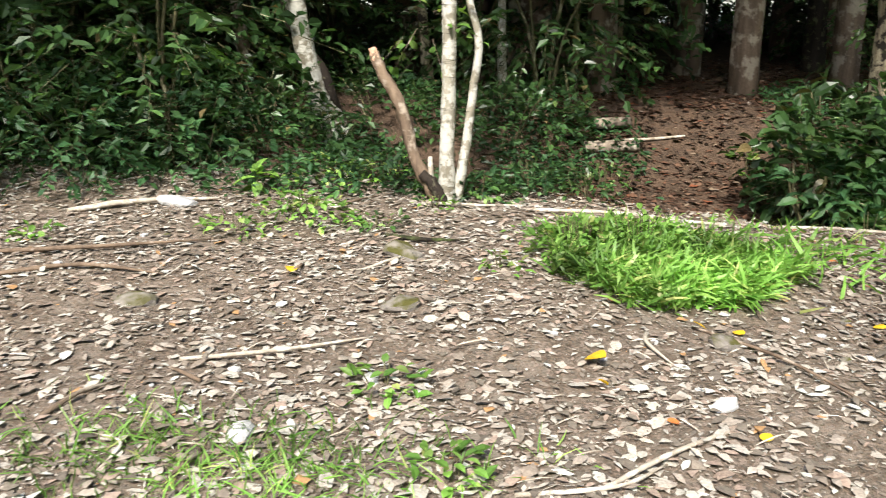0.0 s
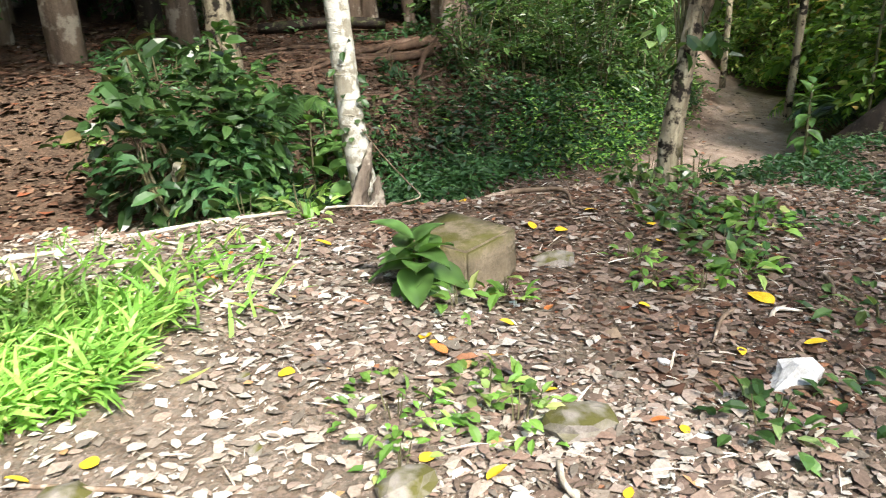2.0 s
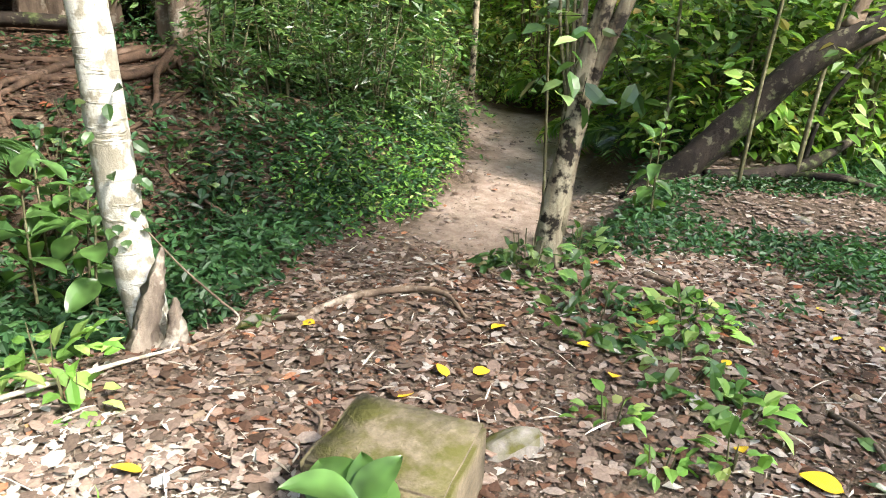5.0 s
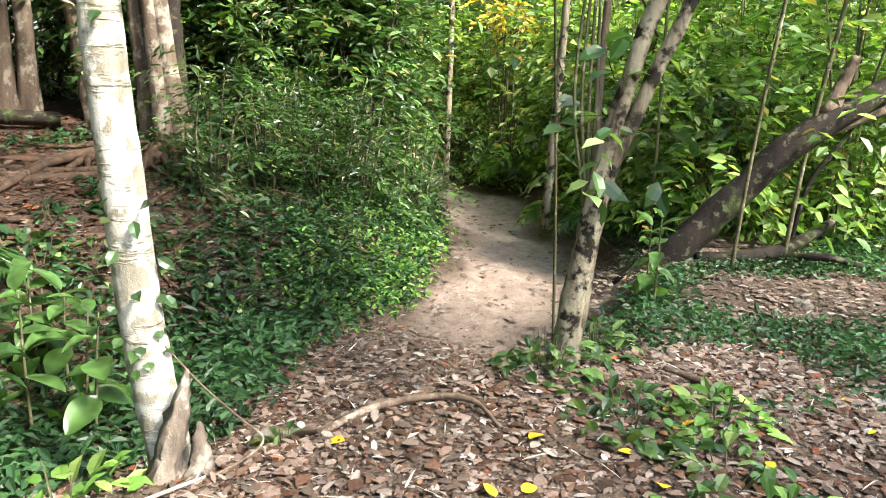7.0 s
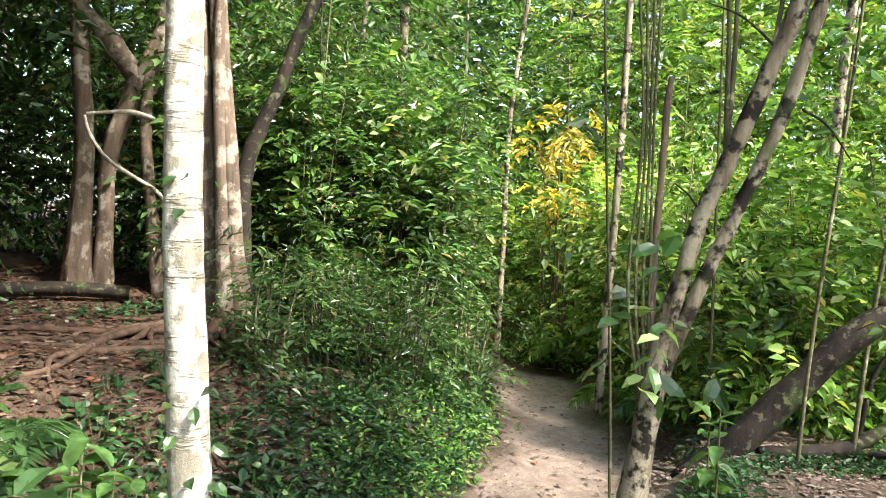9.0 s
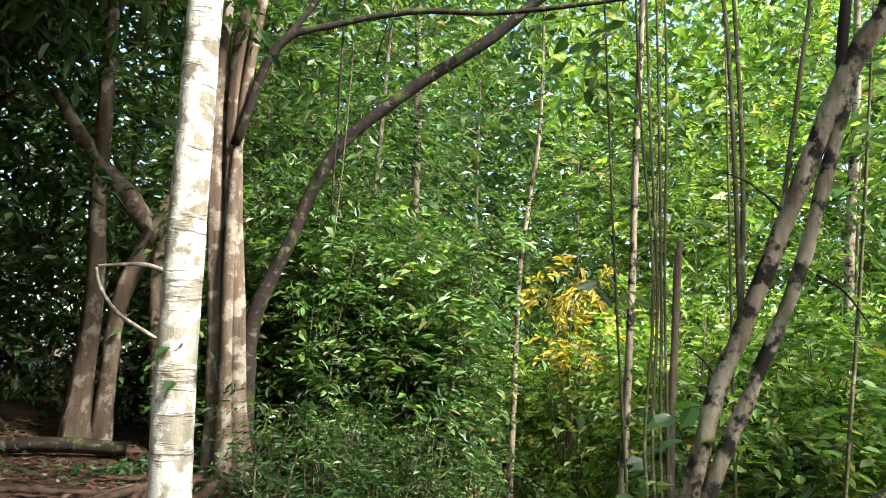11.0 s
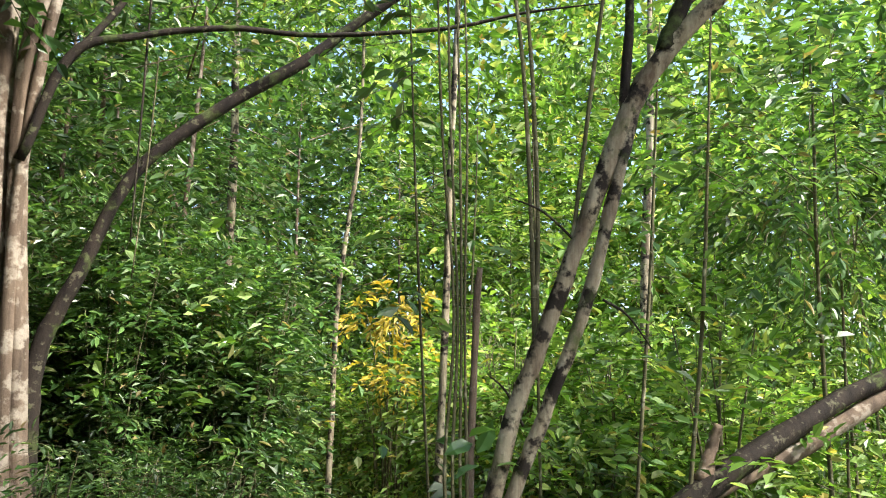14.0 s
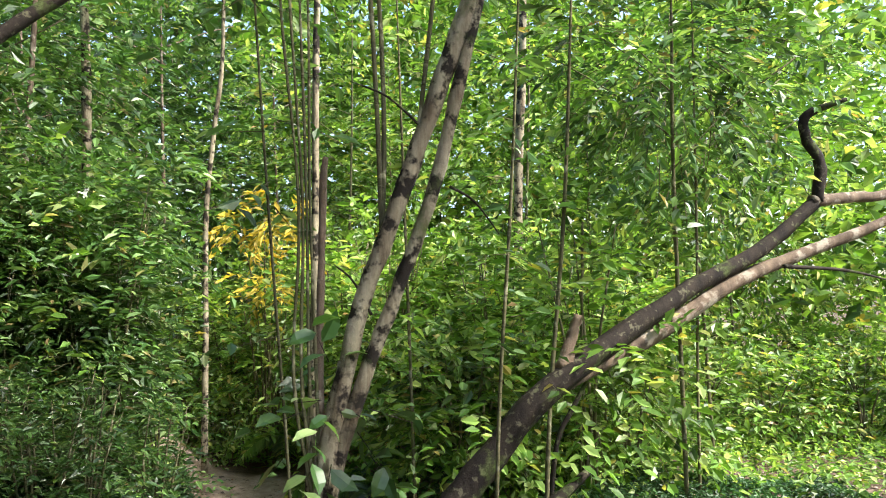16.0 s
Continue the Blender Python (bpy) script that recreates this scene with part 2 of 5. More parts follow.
def ground_z(x, y):
    x, y = np.asarray(x, float), np.asarray(y, float)
    cx, cy = np.clip(x, -5, 6), np.clip(y, -3, 6)
    z = 0.04 - 0.042 * (cx - 1) + 0.05 * (cy - 3)
    z = z + 0.50 * step(6.2, 8.4, y) * (1 - 0.8 * step(8.5, 11.5, x)) + 0.07 * np.clip(y - 8.4, 0, 12)
    z = z + 0.25 * step(-2.0, -4.5, x) * step(5.0, 7.0, y)
    d, depth = off_line(x, y, GULLY)
    z = z - depth * np.exp(-(d / 1.05) ** 4)
    z = z - 0.25 * step(9.0, 13.0, x) * step(5.5, 2.0, y) + 0.35 * step(-1.0, -6.0, y)
    near = step(60, 20, np.hypot(x - 5, y - 5))
    bumps = 0.018 * np.sin(x * 2.7 + 1.3 * np.sin(y * 1.9)) + 0.015 * np.sin(y * 3.4 + 1.1 * np.sin(x * 2.3 + 1)) + 0.008 * np.sin(7.1 * x + 2 * np.sin(5.3 * y)) + 0.006 * np.sin(9.7 * y + 1.5 * np.sin(8.1 * x))
    return z + bumps * near


def gz(x, y):
    return float(ground_z(x, y))


def mesh_object(name, verts, faces, material, smooth=True, parent=None, label=""):
    me = bpy.data.meshes.new(name)
    me.from_pydata(verts if isinstance(verts, list) else verts.tolist(), [], faces if isinstance(faces, list) else faces.tolist())
    me.materials.append(material)
    if smooth:
        me.shade_smooth()
    ob = new(name, me)
    if parent:
        ob.parent = parent
    if label:
        tagged(ob, label)
    return ob


def build_ground():
    u = np.linspace(-1, 1, 261)
    gx = 5 + 11 * u + 600 * np.sign(u) * np.abs(u) ** 11
    gy = 5 + 11 * u + 600 * np.sign(u) * np.abs(u) ** 11
    x, y = np.meshgrid(gx, gy)
    z = ground_z(x, y)
    verts = np.stack([x.ravel(), y.ravel(), z.ravel()], 1)
    n = len(u)
    i = (np.arange(n - 1)[:, None] * n + np.arange(n - 1)[None]).ravel()
    ob = mesh_object("ground", verts, np.stack([i, i + 1, i + n + 1, i + n], 1), GROUND)
    d, _ = off_line(verts[:, 0], verts[:, 1], TRAIL)
    wob = 0.12 * np.sin(verts[:, 0] * 4.1) + 0.1 * np.sin(verts[:, 1] * 5.3 + 1)
    sand = step(0.78, 0.42, d + wob) * (0.1 + 0.9 * step(5.9, 7.6, verts[:, 0]))
    d3 = np.hypot(verts[:, 0] - 4.35, verts[:, 1] - 5.2)
    sand = np.maximum(sand, 0.7 * step(0.45, 0.2, d3 + wob))
    at = ob.data.attributes.new("sand", "FLOAT", "POINT")
    at.data.foreach_set("value", sand.astype(np.float32))
    damp = np.maximum(0.75 * step(2.0, 4.2, verts[:, 0] + 0.8 * wob), step(5.6, 6.6, verts[:, 1] + wob))
    at = ob.data.attributes.new("damp", "FLOAT", "POINT")
    at.data.foreach_set("value", damp.astype(np.float32))
    tagged(ob, "brown forest floor of soil with a pale sandy trail", "ground", kind="structure")


build_ground()

# ---- leaf and stem builders ----
CHEAP = (np.array([(0, 0, 0), (0.45, 0.5, 0.10), (1, 0, -0.08), (0.45, -0.5, 0.10)]), [(0, 3, 2), (0, 2, 1)])
LEAFLET = (np.array([(0, 0, 0), (0.3, 0.45, 0.09), (0.72, 0.34, 0.03), (1, 0, -0.1), (0.5, -0.48, 0.08)]), [(0, 4, 3), (0, 3, 2, 1)])
FULL = (np.array([(0, 0, 0), (0.28, 0.42, 0.07), (0.3, 0, 0), (0.28, -0.42, 0.07), (0.66, 0.40, 0.03), (0.68, 0, -0.05), (0.66, -0.40, 0.03), (1, 0, -0.2)]),
        [(0, 2, 1), (0, 3, 2), (1, 2, 5, 4), (2, 3, 6, 5), (4, 5, 7), (5, 6, 7)])
BLADE = (np.array([(0, 0.5, 0), (0, -0.5, 0), (0.5, 0.42, 0.0), (0.5, -0.42, 0.0), (0.85, 0.22, -0.12), (0.85, -0.22, -0.12), (1, 0, -0.22)]), [(0, 1, 3, 2), (2, 3, 5, 4), (4, 5, 6)])
CURL = (np.array([(0, 0, 0), (0.28, 0.42, 0.07), (0.7, 0.40, 0.10), (1, 0, 0.05), (0.72, -0.36, 0.08), (0.3, -0.45, 0.05)]), [(0, 5, 1), (1, 5, 4, 2), (2, 4, 3)])
SHARD = (np.array([(0, 0, 0), (0.38, 0.5, 0.12), (1, 0.06, 0.04), (0.58, -0.44, 0.10)]), [(0, 3, 1), (1, 3, 2)])


def unit(v):
    return v / np.maximum(np.linalg.norm(v, axis=-1, keepdims=True), 1e-9)


def leaves_of(shape, pos, way, up, length, width):
    """Vertices and faces of many leaves: at pos, growing along way, faces towards up."""
    tpl, faces = shape
    way = unit(way)
    side = unit(np.cross(up, way))
    nrm = np.cross(way, side)
    length, width = np.broadcast_to(length, len(pos)), np.broadcast_to(width, len(pos))
    v = (pos[:, None] + tpl[None, :, 0:1] * (way * length[:, None])[:, None] + tpl[None, :, 1:2] * (side * width[:, None])[:, None]
         + tpl[None, :, 2:3] * (nrm * length[:, None])[:, None]).reshape(-1, 3)
    k, out = len(tpl), []
    for f in faces:
        out.append(np.array(f)[None] + (np.arange(len(pos)) * k)[:, None])
    return v, out


def joined(name, chunks, material, parent=None, label="", smooth=False):
    """One mesh object out of several (verts, [face arrays])."""
    verts, faces, base = [], [], 0
    for v, fs in chunks:
        verts.append(v)
        for f in fs:
            faces.extend((f + base).tolist())
        base += len(v)
    return mesh_object(name, np.concatenate(verts), faces, material, smooth, parent, label)


def ways(rng, n, flat=0.35):
    a = rng.uniform(0, 2 * np.pi, n)
    return unit(np.stack([np.cos(a), np.sin(a), rng.normal(0, flat, n)], 1))


def smooth_line(points, per=6):
    """A curve through the given points."""
    p = np.array(points, float)
    ext = np.vstack([2 * p[0] - p[1], p, 2 * p[-1] - p[-2]])
    out = []
    for i in range(1, len(ext) - 2):
        a, b, c, d = ext[i - 1], ext[i], ext[i + 1], ext[i + 2]
        for t in np.linspace(0, 1, per, endpoint=False):
            out.append(0.5 * (2 * b + (c - a) * t + (2 * a - 5 * b + 4 * c - d) * t * t + (3 * b - a - 3 * c + d) * t ** 3))
    return np.vstack([out, p[-1:]])


def tube(points, radii, sides=10, per=6, rough=0.06, flute=0.0, seed=0, cap=True):
    """A tapered, slightly uneven stem through the points: verts, [faces]."""
    rng = np.random.default_rng(seed)
    line = smooth_line(points, per)
    r = np.interp(np.linspace(0, 1, len(line)), np.linspace(0, 1, len(radii)), radii)
    tan = unit(np.gradient(line, axis=0))
    first = np.array([1.0, 0.1, 0]) if abs(tan[0, 2]) > 0.6 else np.array([0, 0.1, 1.0])
    a = np.empty_like(tan)
    a[0] = unit(np.cross(first, tan[0]))
    for i in range(1, len(tan)):
        a[i] = unit(a[i - 1] - tan[i] * np.dot(a[i - 1], tan[i]))
    b = np.cross(tan, a)
    ang = np.linspace(0, 2 * np.pi, sides, endpoint=False)
    wob = 1 + rough * rng.normal(0, 1, (len(line), sides)) + flute * np.cos(5 * ang + seed)[None]
    ring = line[:, None] + (r[:, None] * wob)[:, :, None] * (np.cos(ang)[None, :, None] * a[:, None] + np.sin(ang)[None, :, None] * b[:, None])
    v = ring.reshape(-1, 3)
    n = len(line)
    i, j = np.meshgrid(np.arange(n - 1), np.arange(sides), indexing="ij")
    k = (j + 1) % sides
    quads = np.stack([i * sides + j, i * sides + k, (i + 1) * sides + k, (i + 1) * sides + j], -1).reshape(-1, 4)
    fs = [quads]
    if cap:
        v = np.vstack([v, line[-1:], line[:1]])
        top, bot = n * sides, n * sides + 1
        jj = np.arange(sides)
        fs.append(np.stack([(n - 1) * sides + jj, (n - 1) * sides + (jj + 1) % sides, np.full(sides, top)], 1))
        fs.append(np.stack([(jj + 1) % sides, jj, np.full(sides, bot)], 1))
    return v, fs


def thing(name, x, y, z, label, category, group="", kind=""):
    ob = new(name)
    ob.matrix_basis = pose(x, y, z)
    return tagged(ob, label, category, group, kind)


def sprays(rng, centre, out, length, count, leaf, width=0.42, droop=0.25, shape=LEAFLET, twig=0.004):
    """Leafy twigs: from each centre a twig in direction out, with leaves on alternate sides. Returns (leaf chunk, twig chunk)."""
    k = len(centre)
    out = unit(out)
    ln = length * rng.uniform(0.6, 1.3, k)
    t = np.linspace(0.15, 1, count)[None]
    bend = np.array([0, 0, -1.0])
    p = centre[:, None] + out[:, None] * (ln[:, None] * t)[..., None] + bend * (droop * ln[:, None] * t ** 2)[..., None]
    side = unit(np.cross(out, np.array([0, 0, 1.0]) + 0.3 * rng.normal(0, 1, (k, 3))))
    sgn = np.where(np.arange(count) % 2 == 0, 1.0, -1.0)[None, :, None]
    way = 0.65 * out[:, None] + sgn * side[:, None] + rng.normal(0, 0.28, (k, count, 3)) - np.array([0, 0, 0.25])
    up = np.array([0, 0, 1.0]) + rng.normal(0, 0.45, (k, count, 3))
    size = leaf * rng.uniform(0.55, 1.25, (k, count))
    lv = leaves_of(shape, p.reshape(-1, 3), way.reshape(-1, 3), up.reshape(-1, 3), size.ravel(), width * size.ravel())
    tip = centre + out * ln[:, None] + bend * (droop * ln)[:, None]
    s2 = np.cross(out, side)
    tv = np.stack([centre + side * twig, centre + (-0.5 * side + 0.87 * s2) * twig, centre + (-0.5 * side - 0.87 * s2) * twig, tip], 1).reshape(-1, 3)
    base = (np.arange(k) * 4)[:, None]
    q = [np.array(f)[None] + base for f in ((0, 1, 3), (1, 2, 3), (2, 0, 3))]
    return lv, (tv, q)


def blob(rng, n, rx, ry, z0, z1, hollow=0.5):
    """Points spread in an uneven egg between two heights, and the ways out of it."""
    d = unit(rng.normal(0, 1, (n, 3)))
    r = rng.uniform(hollow, 1, n)[:, None] ** 0.7
    lump = 1 + 0.28 * np.sin(3.1 * d[:, :1] * 2 + 1.7) * np.cos(2.3 * d[:, 1:2] * 2 + d[:, 2:] * 3)
    p = d * r * lump * np.array([rx, ry, (z1 - z0) / 2]) + np.array([0, 0, (z0 + z1) / 2])
    return p, unit(d + np.array([0, 0, 0.15]))

# ---- trees and stems that stand alone ----


def stem_part(name, parent, points, radii, material, sides=10, seed=0, rough=0.05, flute=0.0, label="", per=6):
    """A stem given in world places, as a part of its thing."""
    o = np.array(parent.matrix_basis.translation)
    v, f = tube(np.array(points, float) - o, radii, sides, per, rough, flute, seed)
    return joined(name, [(v, f)], material, parent, label, smooth=True)


def crown_part(parent, rng, centres, outs, length, count, leaf, material, bark, width=0.42, droop=0.25, shape=LEAFLET, twig=0.004, name="crown"):
    o = np.array(parent.matrix_basis.translation)
    lv, tw = sprays(rng, np.asarray(centres) - o, np.asarray(outs), length, count, leaf, width, droop, shape, twig)
    crown = joined(name, [lv, tw], material, parent)
    crown.data.materials.append(bark)
    index = np.zeros(len(crown.data.polygons), np.int32)
    index[sum(len(f) for f in lv[1]):] = 1
    crown.data.polygons.foreach_set("material_index", index)
    return tagged(crown, kind="stuff")


def around(rng, n, c, r):
    """Centres and ways out for a loose clump of twigs about a place."""
    d = unit(rng.normal(0, 1, (n, 3)))
    return np.array(c) + d * rng.uniform(0.25, 1, (n, 1)) * np.array(r), unit(d + np.array([0, 0, 0.1]))


def white_tree():
    rng = np.random.default_rng(11)
    t = thing("tree", 3.64, 5.22, gz(3.64, 5.22), "slender pale tree with white lichened bark and dark rings", "tree")
    stem_part("trunk", t, [(3.65, 5.2, -0.2), (3.61, 5.27, 0.4), (3.59, 5.3, 1.0), (3.575, 5.32, 1.5), (3.6, 5.36, 2.3), (3.61, 5.37, 3.0), (3.68, 5.35, 4.6), (3.7, 5.35, 6.4)],
              [0.082, 0.075, 0.07, 0.066, 0.062, 0.058, 0.05, 0.03], BARK_WHITE, 14, 3, 0.025, per=10)
    # All three clumps hang out of view, sized and placed to cast shade northward.
    c, o = around(rng, 420, (3.3, 5.9, 5.4), (2.4, 1.9, 0.9))
    crown_part(t, rng, c, o, 0.5, 9, 0.13, LEAF_MID, BARK_BROWN)
    # Extra unseen clump, added to shade the root bank.
    c, o = around(rng, 280, (4.3, 4.9, 5.4), (1.7, 1.3, 0.7))
    crown_part(t, rng, c, o, 0.5, 9, 0.14, LEAF_MID, BARK_BROWN, name="lower_shade_crown")
    # Extra unseen clump higher up, added to shade the ground behind.
    c, o = around(rng, 300, (4.0, 6.4, 7.1), (2.3, 1.9, 0.8))
    crown_part(t, rng, c, o, 0.5, 9, 0.16, LEAF_MID, BARK_BROWN, name="upper_shade_crown")
    n = 26
    z = np.concatenate([rng.uniform(0.55, 0.95, 14), rng.uniform(1.5, 1.7, 4), rng.uniform(0.35, 0.5, 8)])
    a = rng.uniform(3.0, 5.6, n)
    p = np.stack([3.6 + 0.085 * np.cos(a), 5.29 + 0.085 * np.sin(a), z], 1) - np.array(t.matrix_basis.translation)
    w = np.stack([np.cos(a), np.sin(a), rng.normal(-0.5, 0.5, n)], 1)
    joined("creeper", [leaves_of(FULL, p, w, np.array([0, 0, 1.0]) + rng.normal(0, 0.4, (n, 3)), rng.uniform(0.03, 0.075, n), 0.045)], LEAF_DARK, t, "small dark creeper leaves on the bark")
    s = thing("dead_stump", 3.5, 5.12, gz(3.5, 5.12), "weathered broken brown stump leaning on the pale tree", "stump")
    stem_part("stump", s, [(3.44, 5.1, -0.16), (3.5, 5.12, 0.03), (3.555, 5.1, 0.2), (3.60, 5.09, 0.36)], [0.078, 0.046, 0.034, 0.006], WOOD_GREY, 13, 8, 0.2, 0.28)
    stem_part("shard", s, [(3.58, 5.07, -0.15), (3.6, 5.06, 0.05), (3.62, 5.07, 0.16)], [0.05, 0.032, 0.006], WOOD_GREY, 10, 9, 0.22, 0.25)
    v = thing("vine", 3.68, 5.15, gz(3.68, 5.15), "thin bare brown vine hanging at the tree foot", "vine")
    stem_part("stem", v, [(3.62, 5.2, 0.42), (3.75, 5.15, 0.22), (3.86, 5.08, 0.06), (3.86, 4.98, 0.0), (3.72, 4.95, 0.0), (3.5, 5.0, 0.0), (3.35, 5.05, 0.02)], [0.003, 0.004, 0.005, 0.005, 0.005, 0.006, 0.006], WOOD_DEAD, 6, 4)


def forked_tree():
    rng = np.random.default_rng(12)
    t = thing("tree", 5.2, 4.14, gz(5.2, 4.14), "forked tree with blotched grey and black bark", "tree")
    stem_part("trunk", t, [(5.19, 4.16, -0.22), (5.2, 4.14, 0.06), (5.2, 4.12, 0.34), (5.22, 4.08, 0.6), (5.23, 4.03, 0.98), (5.24, 3.96, 1.3)], [0.09, 0.068, 0.06, 0.056, 0.05, 0.038], BARK_BLOTCH, 14, 5, 0.07, 0.08)
    stem_part("left_stem", t, [(5.215, 4.05, 0.85), (5.24, 3.92, 1.45), (5.27, 3.77, 1.87), (5.3, 3.6, 2.32), (5.32, 3.36, 2.93), (5.34, 3.14, 3.26), (5.34, 2.83, 3.58), (5.36, 2.3, 4.3), (5.4, 1.9, 5.2)],
              [0.036, 0.04, 0.038, 0.038, 0.046, 0.042, 0.036, 0.028, 0.015], BARK_BLOTCH, 12, 6, 0.08)
    stem_part("right_stem", t, [(5.215, 4.1, 0.12), (5.225, 4.04, 0.75), (5.25, 3.88, 1.25), (5.28, 3.75, 1.58), (5.3, 3.57, 2.05), (5.31, 3.42, 2.62), (5.32, 3.34, 2.92)], [0.035, 0.038, 0.034, 0.03, 0.03, 0.028, 0.025], BARK_BLOTCH, 12, 7, 0.09)
    stem_part("upright_stem", t, [(5.315, 3.38, 2.86), (5.32, 3.38, 3.05), (5.32, 3.35, 3.4), (5.32, 3.35, 3.9), (5.3, 3.4, 5.0)], [0.03, 0.024, 0.02, 0.018, 0.008], BARK_DARK, 8, 8)
    stem_part("spur", t, [(5.33, 3.2, 3.2), (5.34, 3.1, 3.45), (5.34, 2.96, 3.63), (5.34, 2.8, 4.1)], [0.04, 0.04, 0.034, 0.015], BARK_DARK, 9, 9, 0.1)
    for k, (dy, top) in enumerate(((0.0, 4.4), (0.035, 4.8), (-0.03, 4.2), (0.07, 4.6))):
        stem_part("shoot", t, [(5.215, 4.09 + dy * 0.3, 0.72), (5.235, 4.125 + dy, 1.25), (5.25, 4.13 + 0.5 * dy, 2.0), (5.25 - 0.4 * dy, 4.15 + 1.2 * dy, 3.0), (5.27, 4.2 + 1.5 * dy, top)], [0.010, 0.008, 0.007, 0.006, 0.003], BARK_POLE, 7, 130 + k, 0.12)
    stem_part("dead_shoot", t, [(5.22, 4.07, 0.78), (5.27, 4.09, 1.3), (5.3, 4.08, 1.75), (5.31, 4.07, 2.08), (5.32, 4.06, 2.21)], [0.02, 0.018, 0.016, 0.018, 0.014], WOOD_DEAD, 9, 137, 0.08)
    for k, pts in enumerate(([(5.27, 3.8, 1.84), (5.3, 3.82, 2.5), (5.3, 3.85, 3.16), (5.3, 3.92, 3.9), (5.3, 4.0, 5.2)], [(5.26, 3.8, 1.8), (5.32, 3.79, 2.4), (5.33, 3.81, 3.1), (5.34, 3.86, 3.9), (5.35, 3.9, 4.8)],
                              [(5.29, 3.64, 2.22), (5.3, 3.62, 2.4), (5.3, 3.52, 3.13), (5.3, 3.45, 3.7), (5.3, 3.4, 4.8)])):
        stem_part("shoot", t, pts, [0.013, 0.011, 0.01, 0.008, 0.005], BARK_POLE, 7, 15 + k)
    for k, (a, b) in enumerate((((5.25, 3.85, 1.5), (5.2, 4.0, 1.72)), ((5.3, 3.6, 2.3), (5.15, 3.9, 2.5)), ((5.3, 3.5, 2.05), (5.5, 3.3, 1.85)))):
        stem_part("dead_twig", t, [a, tuple((np.array(a) + np.array(b)) / 2 + (0, 0, 0.04)), b], [0.007, 0.005, 0.003], BARK_DARK, 6, 20 + k)
    # Crown above the view, widened and thickened to throw shade on the bank.
    c, o = around(rng, 420, (5.5, 2.4, 5.2), (2.0, 1.7, 0.9))
    crown_part(t, rng, c, o, 0.5, 8, 0.15, LEAF_BRIGHT, BARK_DARK)
    c, o = around(rng, 14, (5.05, 3.95, 1.15), (0.22, 0.25, 0.35))
    crown_part(t, rng, c, o, 0.22, 4, 0.12, LEAF_MID, BARK_DARK, 0.6, 0.3, FULL, 0.003, "shoot_foliage")


def leaning_tree():
    t = thing("leaning_tree", 7.83, 3.92, gz(7.83, 3.92), "dark leaning tree trunk with mossy bark and a broken stub", "tree")
    stem_part("trunk", t, [(7.7, 4.25, -0.45), (7.83, 3.92, -0.1), (8.02, 3.5, 0.39), (8.2, 3.0, 0.9), (8.98, 1.89, 1.56), (9.42, 1.04, 1.98), (9.74, 0.4, 2.46)], [0.15, 0.125, 0.11, 0.1, 0.078, 0.066, 0.06], BARK_DARK, 14, 31, 0.06, 0.05)
    stem_part("second_stem", t, [(8.1, 3.2, 0.72), (8.33, 2.9, 0.92), (8.84, 2.17, 1.22), (9.29, 1.34, 1.67), (9.7, 0.6, 1.93), (10.0, -0.3, 2.24), (10.3, -1.2, 2.7)], [0.07, 0.085, 0.075, 0.065, 0.058, 0.048, 0.03], BARK_BROWN, 12, 32, 0.06)
    stem_part("upper_limb", t, [(9.72, 0.43, 2.42), (9.73, 0.38, 2.79), (9.77, 0.48, 3.05), (9.76, 0.46, 3.27), (9.64, 0.13, 3.38)], [0.06, 0.055, 0.05, 0.045, 0.02], BARK_DARK, 10, 33, 0.08)
    stem_part("side_limb", t, [(9.68, 0.5, 2.42), (9.95, 0.0, 2.48), (10.18, -0.39, 2.52), (10.6, -1.2, 2.8)], [0.06, 0.055, 0.05, 0.03], BARK_BROWN, 10, 34)
    stem_part("stub", t, [(8.24, 2.95, 1.0), (8.3, 2.86, 1.25), (8.31, 2.8, 1.43)], [0.06, 0.048, 0.036], WOOD_DEAD, 9, 35, 0.14, 0.12)
    stem_part("prop", t, [(8.36, 3.1, -0.3), (8.41, 3.01, 0.38), (8.46, 2.85, 0.7), (8.55, 2.7, 0.95)], [0.02, 0.022, 0.02, 0.016], BARK_DARK, 7, 36)
    stem_part("dead_twig", t, [(9.3, 0.9, 1.8), (9.75, 0.2, 1.76), (10.2, -0.35, 1.67)], [0.02, 0.016, 0.008], BARK_DARK, 7, 37)
    s = thing("dead_log", 8.1, 3.2, gz(8.1, 3.2), "dark rotten branch lying beside the leaning trunk", "log")
    stem_part("log", s, [(7.85, 3.75, gz(7.85, 3.75) - 0.02), (8.2, 3.15, gz(8.2, 3.15) + 0.1), (8.55, 2.75, 0.15)], [0.07, 0.06, 0.03], BARK_DARK, 10, 38, 0.1)
    stem_part("log_limb", s, [(8.2, 3.15, gz(8.2, 3.15) + 0.05), (8.1, 2.8, gz(8.1, 2.8) + 0.1), (8.2, 2.4, gz(8.2, 2.4) + 0.02)], [0.04, 0.03, 0.015], BARK_DARK, 8, 39, 0.1)


